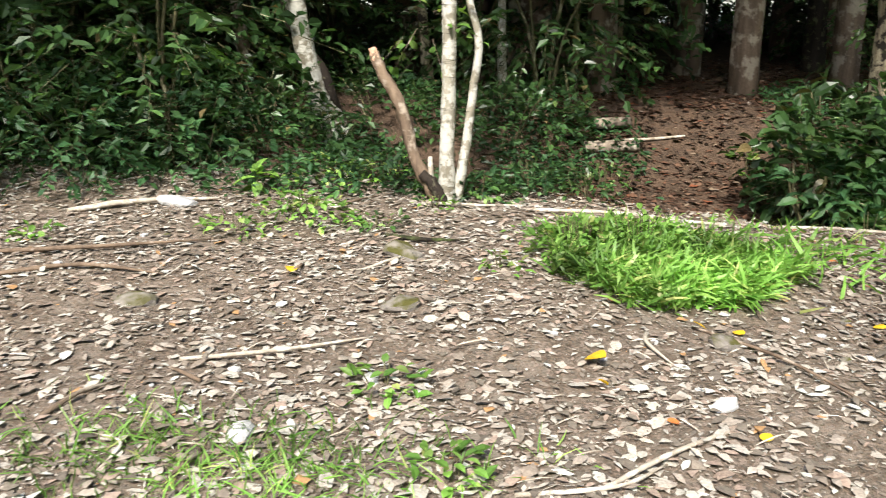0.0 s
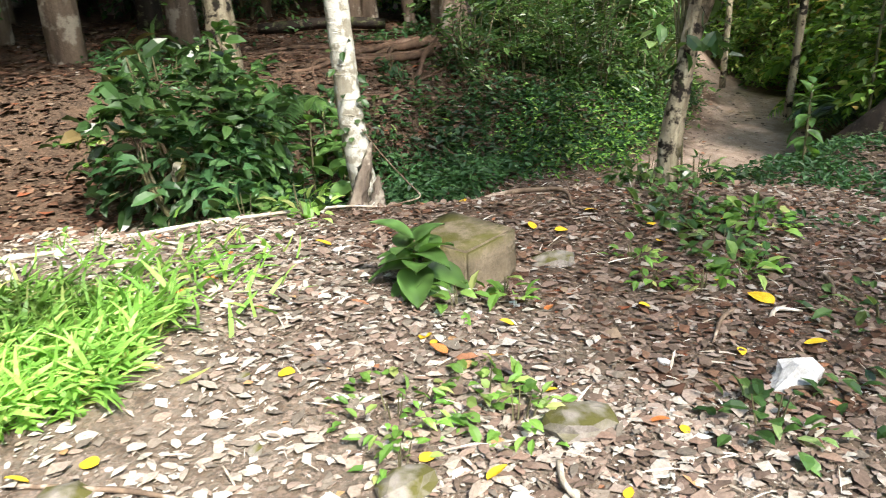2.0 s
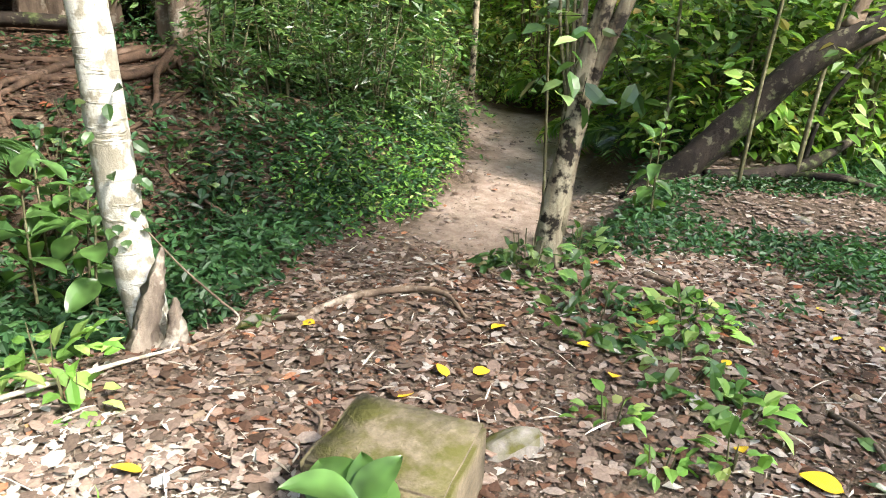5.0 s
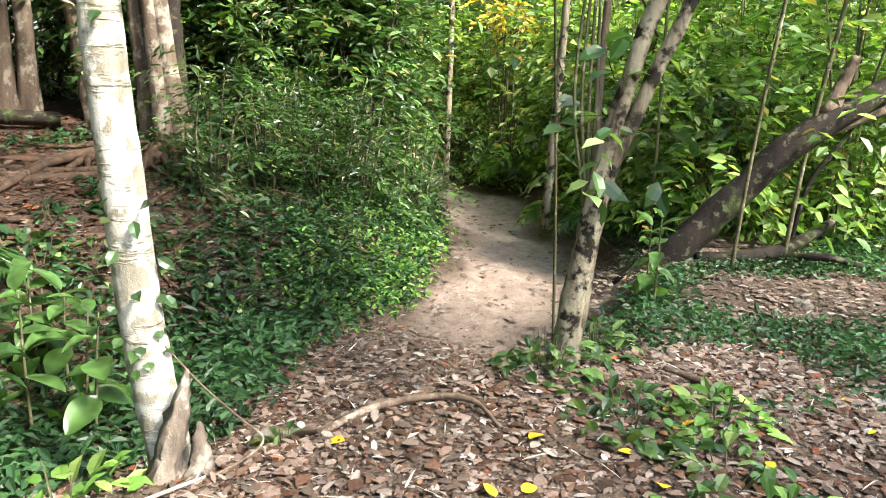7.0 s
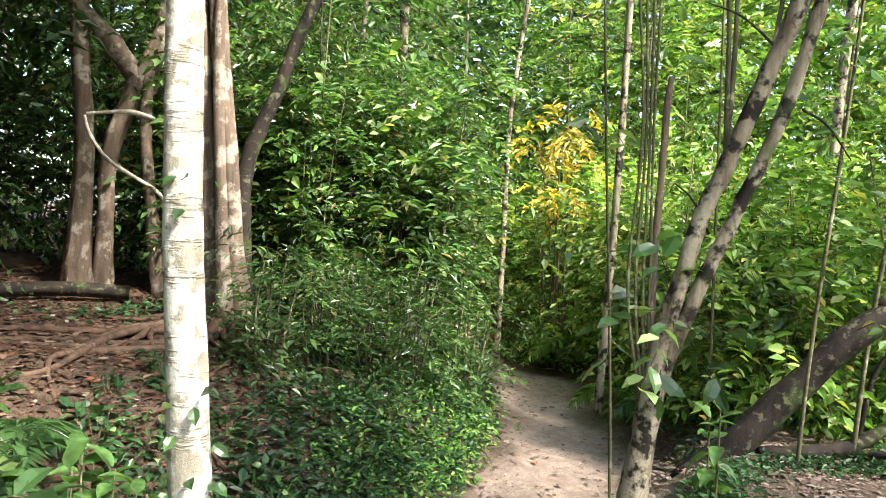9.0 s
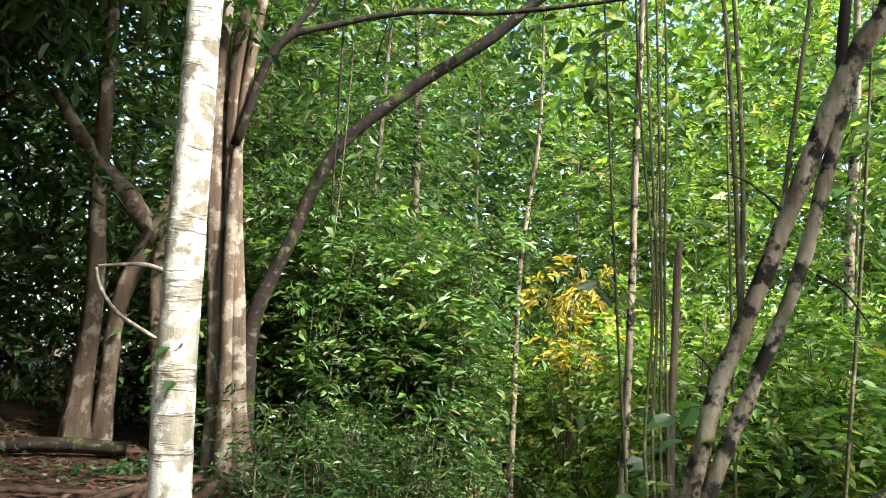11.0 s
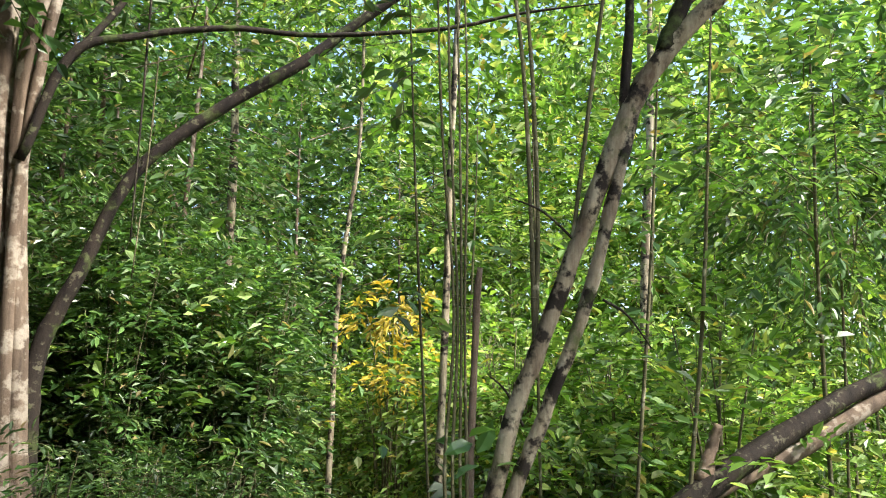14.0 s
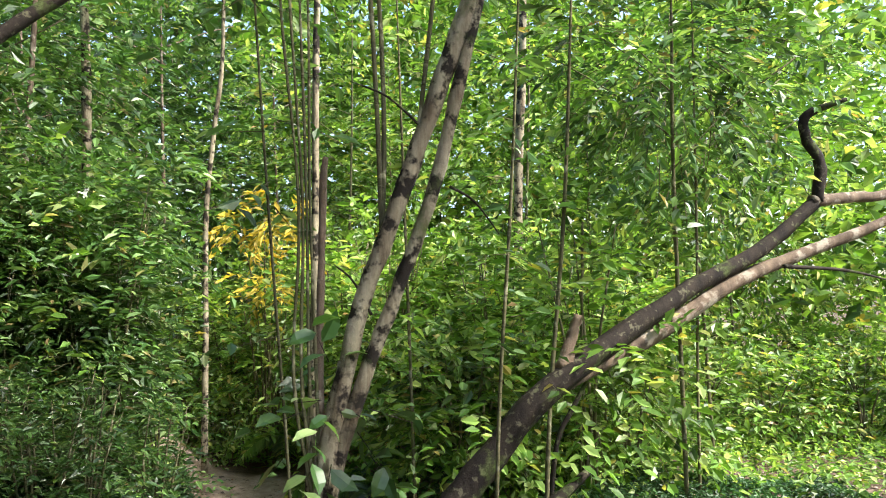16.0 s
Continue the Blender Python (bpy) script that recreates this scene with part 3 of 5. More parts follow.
def rooted_tree():
    """The many-stemmed tree on the bank with its spread of surface roots and a long arching limb."""
    rng = np.random.default_rng(14)
    t = thing("tree", 7.05, 8.11, gz(7.05, 8.11), "many-stemmed brown tree with fluted trunks and spreading surface roots", "tree")
    g = gz(7.05, 8.11)
    stem_part("trunk", t, [(7.04, 8.23, g - 0.15), (7.0, 8.27, 1.14), (6.95, 8.32, 2.14), (6.86, 8.41, 3.54), (6.84, 8.46, 5.24), (6.76, 8.55, 7.94)], [0.16, 0.10, 0.09, 0.085, 0.08, 0.04], BARK_BROWN, 16, 41, 0.03, 0.12)
    stem_part("second_trunk", t, [(7.11, 8.02, g - 0.15), (7.05, 8.09, 1.14), (6.99, 8.14, 2.04), (6.92, 8.23, 3.24), (6.9, 8.25, 4.44), (7.01, 8.13, 5.34), (7.2, 8.09, 7.94)], [0.14, 0.085, 0.078, 0.072, 0.065, 0.06, 0.03], BARK_BROWN, 16, 42, 0.03, 0.12)
    stem_part("third_trunk", t, [(6.95, 8.07, g - 0.15), (6.92, 8.12, 1.34), (6.89, 8.18, 2.94), (6.95, 8.12, 4.54), (7.28, 7.88, 7.44)], [0.1, 0.055, 0.05, 0.045, 0.03], BARK_BROWN, 12, 43, 0.03, 0.1)
    stem_part("limb", t, [(7.23, 8.12, g - 0.1), (7.23, 8.15, 1.14), (7.23, 8.14, 1.89), (7.36, 7.92, 2.59), (7.55, 7.61, 3.49), (7.9, 7.03, 4.16), (8.23, 6.37, 4.70), (8.4, 5.97, 5.09), (8.62, 5.24, 5.66), (8.87, 4.55, 6.14)],
              [0.12, 0.085, 0.075, 0.06, 0.055, 0.06, 0.058, 0.05, 0.04, 0.02], BARK_DARK, 12, 44, 0.05)
    stem_part("arching_branch", t, [(6.86, 8.18, 3.44), (6.95, 7.87, 4.35), (7.27, 7.45, 4.63), (7.66, 6.84, 4.82), (8.0, 6.16, 4.84), (8.37, 5.05, 4.96), (8.5, 4.32, 5.10), (8.55, 3.58, 5.14)], [0.045, 0.04, 0.032, 0.028, 0.024, 0.02, 0.014, 0.006], BARK_DARK, 9, 45, 0.05)
    stem_part("arching_branch", t, [(6.99, 7.96, 4.29), (7.3, 7.75, 4.91), (7.49, 7.5, 5.50), (7.78, 7.11, 6.44)], [0.035, 0.03, 0.026, 0.012], BARK_DARK, 9, 46, 0.05)
    stem_part("hanging_vine", t, [(7.52, 7.44, 4.54), (7.51, 7.46, 3.54), (7.48, 7.5, 2.54)], [0.008, 0.008, 0.006], BARK_POLE, 6, 47)
    stem_part("hanging_vine", t, [(7.37, 7.46, 5.34), (7.4, 7.48, 4.14), (7.37, 7.46, 2.84)], [0.012, 0.011, 0.008], BARK_DARK, 6, 48)
    for k in range(38):
        a = rng.uniform(2.6, 5.4) if k < 32 else rng.uniform(0, 2.6)
        far = rng.uniform(0.9, 3.0) if a < 4.3 else rng.uniform(0.8, 1.9)
        pts = []
        for s in np.linspace(0.05, 1, 6):
            b = a + 0.5 * math.sin(3 * s + k)
            x, y = 7.05 + (0.12 + far * s) * math.cos(b), 8.11 + (0.12 + far * s) * math.sin(b)
            pts.append((x, y, gz(x, y) + 0.05 * (1 - s) + 0.02 * math.sin(5 * s + k) + 0.16 * max(0, 0.3 - s)))
        r = rng.uniform(0.016, 0.042)
        stem_part("root", t, pts, [r * 1.6, r, r * 0.8, r * 0.6, 0.008], BARK_ROOT, 8, 100 + k, 0.1)
    c, o = around(rng, 150, (7.26, 7.78, 6.94), (2.2, 2.2, 1.2))
    crown_part(t, rng, c, o, 0.55, 9, 0.14, LEAF_MID, BARK_DARK)
    c, o = around(rng, 14, (8.39, 5.52, 5.84), (0.9, 0.9, 0.5))
    crown_part(t, rng, c, o, 0.5, 9, 0.13, LEAF_MID, BARK_DARK, name="limb_foliage")


def twisted_tree():
    rng = np.random.default_rng(15)
    g = gz(7.37, 10.18)
    t = thing("tree", 7.37, 10.18, g, "old twisted brown tree with crossing limbs in deep shade", "tree")
    stem_part("trunk", t, [(7.29, 10.35, g - 0.2), (7.29, 10.35, 1.34), (7.31, 10.33, 2.14), (7.25, 10.38, 3.54), (7.19, 10.41, 6.44)], [0.2, 0.105, 0.09, 0.085, 0.05], BARK_BROWN, 14, 51, 0.05, 0.12)
    stem_part("second_trunk", t, [(7.45, 10.21, g - 0.2), (7.47, 10.19, 1.34), (7.51, 10.17, 2.14), (7.7, 9.99, 2.84), (7.9, 9.8, 3.64), (8.11, 9.69, 5.94)], [0.12, 0.08, 0.085, 0.11, 0.1, 0.05], BARK_BROWN, 14, 52, 0.06, 0.12)
    stem_part("crossing_limb", t, [(7.79, 9.91, 2.69), (7.5, 10.18, 3.21), (7.25, 10.38, 3.54), (6.82, 10.66, 4.24)], [0.1, 0.11, 0.09, 0.05], BARK_BROWN, 12, 53, 0.06)
    stem_part("crossing_limb", t, [(7.75, 9.67, g - 0.1), (7.66, 9.74, 1.54), (7.62, 9.8, 2.34), (7.73, 9.88, 2.94)], [0.09, 0.06, 0.06, 0.06], BARK_BROWN, 10, 54, 0.06)
    stem_part("dead_branch", t, [(7.66, 9.74, 2.44), (7.3, 9.69, 2.46), (7.0, 9.94, 2.41)], [0.025, 0.025, 0.012], WOOD_PALE, 7, 55)
    stem_part("dead_branch", t, [(6.98, 9.94, 2.39), (7.03, 9.9, 2.19), (7.18, 9.79, 1.95), (7.51, 9.48, 1.66), (7.71, 9.69, 1.49)], [0.012, 0.018, 0.02, 0.02, 0.016], WOOD_PALE, 7, 56)
    c, o = around(rng, 240, (7.29, 10.39, 5.94), (2.4, 2.4, 1.5))
    crown_part(t, rng, c, o, 0.55, 9, 0.15, LEAF_DARK, BARK_DARK)
    s = thing("timber_beam", 6.76, 10.16, gz(6.76, 10.16), "dark old squared timber beam lying on the ground", "timber")
    stem_part("beam", s, [(6.0, 10.56, gz(6.0, 10.56) + 0.06), (6.64, 9.97, gz(6.64, 9.97) + 0.12), (7.18, 9.5, gz(7.18, 9.5) + 0.12)], [0.07, 0.07, 0.07], BARK_DARK, 4, 57, 0.02)


def clearing_cluster():
    """The slim ringed tree on the clearing's edge with a broken stub growing from its foot."""
    g = gz(0, 5.75)
    rng = np.random.default_rng(16)
    t = thing("tree", 0.03, 5.75, g, "slim ringed grey tree with a twin stem and a broken stub", "tree")
    stem_part("trunk", t, [(0.03, 5.76, g - 0.1), (0.03, 5.75, 0.45), (0.05, 5.76, 1.0), (0.06, 5.76, 1.7), (0.08, 5.8, 3.0), (0.1, 5.8, 5.0)], [0.075, 0.055, 0.052, 0.05, 0.045, 0.03], BARK_WHITE, 12, 61, 0.04)
    stem_part("twin_stem", t, [(0.08, 5.78, g - 0.05), (0.16, 5.78, 0.5), (0.22, 5.8, 0.95), (0.26, 5.82, 1.3), (0.18, 5.85, 1.8), (0.3, 5.9, 3.2)], [0.045, 0.036, 0.03, 0.028, 0.024, 0.012], BARK_WHITE, 10, 62, 0.05)
    stub = stem_part("broken_stub", t, [(-0.02, 5.72, g + 0.02), (-0.14, 5.73, 0.36), (-0.22, 5.75, 0.55), (-0.29, 5.75, 0.85), (-0.4, 5.75, 1.05), (-0.47, 5.75, 1.22)], [0.05, 0.05, 0.042, 0.046, 0.04, 0.034], WOOD_DEAD, 11, 63, 0.1)
    stem_part("raw_end", t, [(-0.455, 5.75, 1.17), (-0.485, 5.75, 1.255)], [0.037, 0.022], WOOD_RAW, 9, 64, 0.12)
    stem_part("short_stub", t, [(-0.08, 5.7, 0.3), (-0.085, 5.69, 0.42), (-0.085, 5.69, 0.5)], [0.02, 0.018, 0.014], WOOD_PALE, 8, 65, 0.08)
    stem_part("dark_root", t, [(0.02, 5.66, g - 0.04), (-0.05, 5.66, g + 0.14), (-0.15, 5.69, 0.38)], [0.05, 0.042, 0.035], BARK_DARK, 9, 66, 0.12)
    c, o = around(rng, 12, (-0.12, 5.9, 1.45), (0.3, 0.2, 0.3))
    crown_part(t, rng, c, o, 0.3, 5, 0.1, LEAF_GRASS, BARK_BROWN, 0.55, 0.3, FULL, 0.003, "shoot_foliage")
    # Unseen overhanging crown, shifted sideways to shade the trail mouth floor.
    c, o = around(rng, 480, (0.9, 5.5, 5.2), (2.0, 1.5, 0.9))
    crown_part(t, rng, c, o, 0.5, 9, 0.14, LEAF_DARK, BARK_DARK)
    g = gz(-1.04, 7.18)
    t = thing("tree", -1.0, 7.18, g, "leaning tree with bright white lichen on its bark", "tree")
    stem_part("trunk", t, [(-0.9, 7.15, g - 0.2), (-1.02, 7.18, g + 0.15), (-1.12, 7.2, 0.75), (-1.2, 7.2, 1.05), (-1.3, 7.22, 1.65), (-1.4, 7.3, 3.0), (-1.5, 7.4, 5.5)], [0.12, 0.11, 0.095, 0.09, 0.085, 0.07, 0.03], BARK_WHITE, 12, 67, 0.07)
    stem_part("mossy_limb", t, [(-0.95, 7.2, 0.55), (-1.1, 7.25, 1.0), (-1.35, 7.3, 1.4), (-1.5, 7.4, 2.4)], [0.05, 0.06, 0.06, 0.04], BARK_DARK, 10, 68, 0.06)
    c, o = around(rng, 260, (-1.3, 7.4, 4.6), (2.0, 1.8, 1.3))
    crown_part(t, rng, c, o, 0.5, 9, 0.14, LEAF_DARK, BARK_DARK)


def forest_edge_trees():
    """Trunks seen at the dark mouth of the trail."""
    rng = np.random.default_rng(17)
    g = gz(1.0, 9.4)
    t = thing("tree", 1.0, 9.4, g, "large buttressed brown tree with hanging roots", "tree")
    stem_part("trunk", t, [(1.02, 9.5, g - 0.3), (0.98, 9.45, g + 0.5), (0.92, 9.42, 1.6), (0.85, 9.42, 3.0), (0.8, 9.5, 7.0)], [0.42, 0.27, 0.22, 0.2, 0.12], BARK_BROWN, 18, 71, 0.03, 0.16)
    for k, (x, y, r) in enumerate(((1.55, 8.9, 0.07), (0.6, 8.8, 0.08), (1.2, 8.6, 0.06), (0.3, 9.3, 0.07))):
        stem_part("buttress", t, [(x, y, gz(x, y) - 0.03), ((x + 1) / 2, (y + 9.4) / 2, g + 0.22), (0.97, 9.38, g + 0.75)], [r, r * 1.5, r], BARK_BROWN, 9, 72 + k, 0.08)
    stem_part("hanging_root", t, [(1.05, 9.18, 2.4), (1.2, 9.15, 1.5), (1.22, 9.1, 0.9), (1.25, 9.05, gz(1.25, 9.05))], [0.015, 0.018, 0.018, 0.02], BARK_BROWN, 7, 78)
    c, o = around(rng, 420, (0.9, 9.2, 5.6), (2.8, 2.6, 1.8))
    crown_part(t, rng, c, o, 0.6, 9, 0.16, LEAF_DARK, BARK_DARK)
    for k, (x, y, r, top, lean, mat, words) in enumerate((
            (1.88, 9.75, 0.13, 7.0, 0.1, BARK_BLOTCH, "mossy grey tree wrapped in creepers"), (1.32, 8.6, 0.03, 4.0, 0.05, BARK_POLE, "thin sapling with hanging creeper leaves"),
            (0.55, 8.3, 0.04, 4.5, -0.05, BARK_WHITE, "thin pale sapling at the forest edge"), (4.1, 7.75, 0.11, 6.0, -0.1, BARK_BLOTCH, "grey lichened tree behind a dark bush"),
            (-1.85, 7.6, 0.06, 4.5, -0.3, BARK_BROWN, "leaning brown sapling in undergrowth"), (-2.6, 8.0, 0.05, 5.0, 0.15, BARK_POLE, "thin upright sapling in undergrowth"),
            (-0.2, 8.6, 0.05, 5.0, -0.35, BARK_BLOTCH, "thin leaning tree in deep shade"), (-3.4, 7.6, 0.07, 5.0, 0.2, BARK_BROWN, "brown tree in dense undergrowth"),
            (2.6, 11.5, 0.1, 6.0, 0.1, BARK_DARK, "dark trunk beside the shaded trail"), (4.9, 11.2, 0.12, 6.5, -0.1, BARK_DARK, "dark trunk beside the shaded trail"))):
        g = gz(x, y)
        t = thing("tree", x, y, g, words, "tree")
        stem_part("trunk", t, [(x, y, g - 0.1), (x + lean * 0.2, y, g + 0.8), (x + lean * 0.6, y + 0.05, g + 2.0), (x + lean * 1.5, y + 0.1, top)], [r * 1.35, r, r * 0.9, r * 0.4], mat, 11, 80 + k, 0.06, 0.04)
        c, o = around(rng, 300, (x + lean * 1.2, y - 0.2, top - 0.8), (2.3, 2.2, 1.5))
        crown_part(t, rng, c, o, 0.55, 9, 0.15, LEAF_DARK, BARK_DARK)
        if k in (0, 1, 3):
            zz = rng.uniform(g, g + 1.6, 26)
            a = rng.uniform(0, 6.3, 26)
            c = np.stack([x + (r + 0.02) * np.cos(a), y + (r + 0.02) * np.sin(a), zz], 1)
            crown_part(t, rng, c, np.stack([np.cos(a), np.sin(a), 0 * a], 1), 0.22, 4, 0.09, LEAF_MID, BARK_DARK, 0.55, 0.5, FULL, 0.003, "creeper")
    for k, (x, y, ang, ln, r) in enumerate(((1.5, 7.3, 8, 0.5, 0.055), (1.55, 7.55, 20, 0.36, 0.05))):
        s = thing("cut_log", x, y, gz(x, y), "short pale cut log lying at the trail mouth", "log", "cut logs")
        d = np.array([math.cos(radians(ang)), math.sin(radians(ang)), 0]) * ln / 2
        p = np.array([x, y, gz(x, y) + r + 0.05 * k])
        stem_part("log", s, [p - d, p, p + d], [r, r, r * 0.95], WOOD_GREY, 12, 90 + k, 0.04)
    s = thing("fallen_pole", 2.2, 7.8, gz(2.2, 7.8), "thin pale fallen pole across the trail", "branch")
    stem_part("pole", s, [(1.62, 7.42, gz(1.62, 7.42) + 0.03), (1.9, 7.47, gz(1.9, 7.47) + 0.03), (2.22, 7.53, gz(2.22, 7.53) + 0.02)], [0.017, 0.014, 0.01], WOOD_PALE, 8, 95)


def poles():
    """The upright bundle of thin stems and the single saplings near the fork tree."""
    rng = np.random.default_rng(18)
    for k, (x, y, r, top, lx, ly) in enumerate(((5.68, 4.32, 0.011, 4.6, -0.05, 0.14),
                                               (8.19, 3.12, 0.025, 5.0, 0.03, -0.25), (9.52, 1.69, 0.02, 5.0, 0.0, -0.1), (7.63, 3.48, 0.02, 4.5, 0.05, -0.2), (8.52, 4.19, 0.02, 4.5, 0.1, 0.05))):
        g = gz(x, y)
        r *= 0.7
        t = thing("sapling", x, y, g, "thin straight greenish sapling stem with sparse leaves", "sapling", "saplings by the trail")
        line = [(x, y, g - 0.05), (x + lx * 0.3, y + ly * 0.3, g + 1.0), (x + lx + 0.02, y + ly, g + 2.6), (x + 1.7 * lx, y + 1.7 * ly, top)]
        stem_part("stem", t, line, [r * 1.2, r, r * 0.9, r * 0.5], BARK_POLE, 8, 110 + k, 0.05)
        s = rng.uniform(0.1, 1, 30) ** 0.8
        zs = g + 0.3 + (top - g - 0.3) * s
        c = np.stack([x + lx * 1.7 * s + rng.normal(0, 0.04, 30), y + ly * 1.7 * s + rng.normal(0, 0.04, 30), zs], 1)
        crown_part(t, rng, c, ways(rng, 30, 0.3), 0.42, 6, 0.125, LEAF_BRIGHT if k % 3 else LEAF_MID, BARK_POLE, 0.5)
    for k, (x, y, pts, r, words) in enumerate((
            (11.62, 7.34, [(11.59, 7.35, -0.5), (11.63, 7.34, 1.29), (11.62, 7.32, 2.79), (11.67, 7.22, 3.94), (11.72, 7.11, 5.14), (11.72, 7.11, 7.94)], 0.05, "thin pale mottled tree in sunlit foliage"),
            (12.74, 9.64, [(12.74, 9.6, -0.2), (12.74, 9.64, 3.04), (12.74, 9.64, 5.04), (12.7, 9.71, 7.14), (12.65, 9.71, 8.94)], 0.10, "pale straight trunk deep in the foliage"),
            (9.57, 5.27, [(9.48, 5.38, -0.4), (9.53, 5.3, 1.94), (9.55, 5.26, 4.04), (9.57, 5.21, 5.59), (9.55, 5.17, 7.44)], 0.05, "slim pale tree beside the sandy trail"),
            (13.19, 3.3, [(13.16, 3.4, -0.5), (13.19, 3.32, 2.94), (13.19, 3.17, 5.34), (13.22, 3.09, 7.94)], 0.09, "pale trunk in bright backlit foliage"))):
        t = thing("tree", x, y, gz(x, y), words, "tree")
        stem_part("trunk", t, pts, [r * 0.9, r * 0.75, r * 0.7, r * 0.6, r * 0.3], BARK_BLOTCH, 10, 140 + k, 0.05)
        c, o = around(rng, 170, (x, y, 7.5), (1.7, 1.7, 1.2))
        crown_part(t, rng, c, o, 0.55, 9, 0.14, LEAF_BRIGHT, BARK_POLE)


white_tree()
forked_tree()
leaning_tree()
rooted_tree()
twisted_tree()
clearing_cluster()
forest_edge_trees()
poles()

# ---- shrubs, understorey, far woods ----


def shrub_proto(name, seed, rx, ry, h, sprays_n, leaf, count, material, label, width=0.42, length=0.45, shape=LEAFLET, low=0.0, category="shrub"):
    """A shrub with its stems and a loose crown, built about the origin."""
    rng = np.random.default_rng(seed)
    t = thing(name, 0, 0, 0, label, category)
    for k in range(5):
        a, r = rng.uniform(0, 6.3), rng.uniform(0.3, 0.8)
        stem_part("stem", t, [(0.05 * math.cos(a), 0.05 * math.sin(a), -0.1), (0.3 * r * rx * math.cos(a), 0.3 * r * ry * math.sin(a), h * 0.4), (r * rx * math.cos(a + 0.3), r * ry * math.sin(a + 0.3), h * 0.9)], [0.02, 0.014, 0.005], BARK_POLE, 5, seed + k, per=3)
    c, o = blob(rng, sprays_n, rx, ry, low * h, h, 0.25)
    crown_part(t, rng, c, o, length, count, leaf, material, BARK_POLE, width, 0.3, shape, 0.004, "foliage")
    return t


def thicket_proto(name, seed, r, h, stems, per_stem, leaf, material, label):
    """Slender stems fanning from the ground, with arching leafy twigs all along them."""
    rng = np.random.default_rng(seed)
    t = thing(name, 0, 0, 0, label, "shrub")
    cs, outs = [], []
    for k in range(stems):
        a, q, top = rng.uniform(0, 6.3), rng.uniform(0.25, 1.0) * r, h * rng.uniform(0.6, 1.1)
        line = np.array([(0.3 * q * math.cos(a), 0.3 * q * math.sin(a), -0.1), (0.55 * q * math.cos(a), 0.55 * q * math.sin(a), top * 0.45), (q * math.cos(a + 0.3), q * math.sin(a + 0.3), top)])
        stem_part("stem", t, [line[0], line[1], line[1] + 0.7 * (line[2] - line[1])], [0.014, 0.009, 0.003], BARK_POLE, 5, seed + k, per=3)
        s = rng.uniform(0.16, 1, per_stem)
        mid = np.clip(s * 2, 0, 1)[:, None]
        far = np.clip(s * 2 - 1, 0, 1)[:, None]
        cs.append(line[0] + (line[1] - line[0]) * mid + (line[2] - line[1]) * far)
        w = ways(rng, per_stem, 0.3)
        w[:, 2] += 0.35
        outs.append(w)
    crown_part(t, rng, np.concatenate(cs), np.concatenate(outs), 0.5, 12, leaf, material, BARK_POLE, 0.4, 0.55, LEAFLET, 0.003, "foliage")
    return t


def tree_proto(name, seed, r, z0, z1, top, trunk_r, sprays_n, leaf, material, bark, label, count=9, length=0.6, shape=LEAFLET):
    rng = np.random.default_rng(seed)
    t = thing(name, 0, 0, 0, label, "tree")
    lean = rng.normal(0, 0.25, 2)
    stem_part("trunk", t, [(0, 0, -0.3), (lean[0] * 0.3, lean[1] * 0.3, z0), (lean[0], lean[1], (z0 + z1) / 2), (lean[0] * 1.3, lean[1] * 1.3, top)], [trunk_r * 1.3, trunk_r, trunk_r * 0.75, trunk_r * 0.2], bark, 9, seed, 0.05)
    for k in range(6):
        a, z = rng.uniform(0, 6.3), rng.uniform(z0, z1 * 0.8)
        stem_part("limb", t, [(lean[0] * 0.5, lean[1] * 0.5, z), (r * 0.4 * math.cos(a), r * 0.4 * math.sin(a), z + 0.5), (r * 0.85 * math.cos(a), r * 0.85 * math.sin(a), z + 0.9)], [trunk_r * 0.4, trunk_r * 0.25, 0.008], bark, 4, seed + k + 1, per=3)
    c, o = blob(rng, sprays_n, r, r, z0, z1, 0.2)
    crown_part(t, rng, c, o, length, count, leaf, material, bark, 0.45, 0.35, shape, 0.005)
    return t


def plant_all(proto, places, rng, group="", low=0.85, high=1.2, sink=0.03):
    """Copies of a plant on the ground at places (x, y); the first place takes the plant itself."""
    for k, (x, y) in enumerate(places):
        m = pose(x, y, gz(x, y) - sink, 0, 0, rng.uniform(0, 360)) @ Matrix.Scale(rng.uniform(low, high), 4)
        if k == 0:
            proto.matrix_basis = m
            if group:
                tagged(proto, group=group)
        else:
            c = copy_thing(proto, m)
            c.matrix_basis = m


def far_woods(name, rng, n, a0, a1, near, far, top, leaf, material, label):
    """Distant leaves, branch over branch, closing the view all round."""
    a = np.radians(rng.uniform(a0, a1, n))
    r = rng.uniform(near, far, n)
    x, y = 4 + r * np.sin(a), 5 + r * np.cos(a)
    lump = 0.72 + 0.28 * np.sin(9 * a + 2 * np.sin(5 * a)) * np.sin(0.9 * r)
    z = ground_z(x, y) + top * lump * rng.uniform(0, 1, n) ** 0.8
    p = np.stack([x, y, z], 1)
    lv = leaves_of(CHEAP, p, ways(rng, n, 0.6), np.array([0, 0, 0.6]) + rng.normal(0, 0.6, (n, 3)), leaf * rng.uniform(0.6, 1.3, n), 0.6 * leaf * rng.uniform(0.6, 1.3, n))
    tagged(joined(name, [lv], material), label, "woods", kind="stuff")


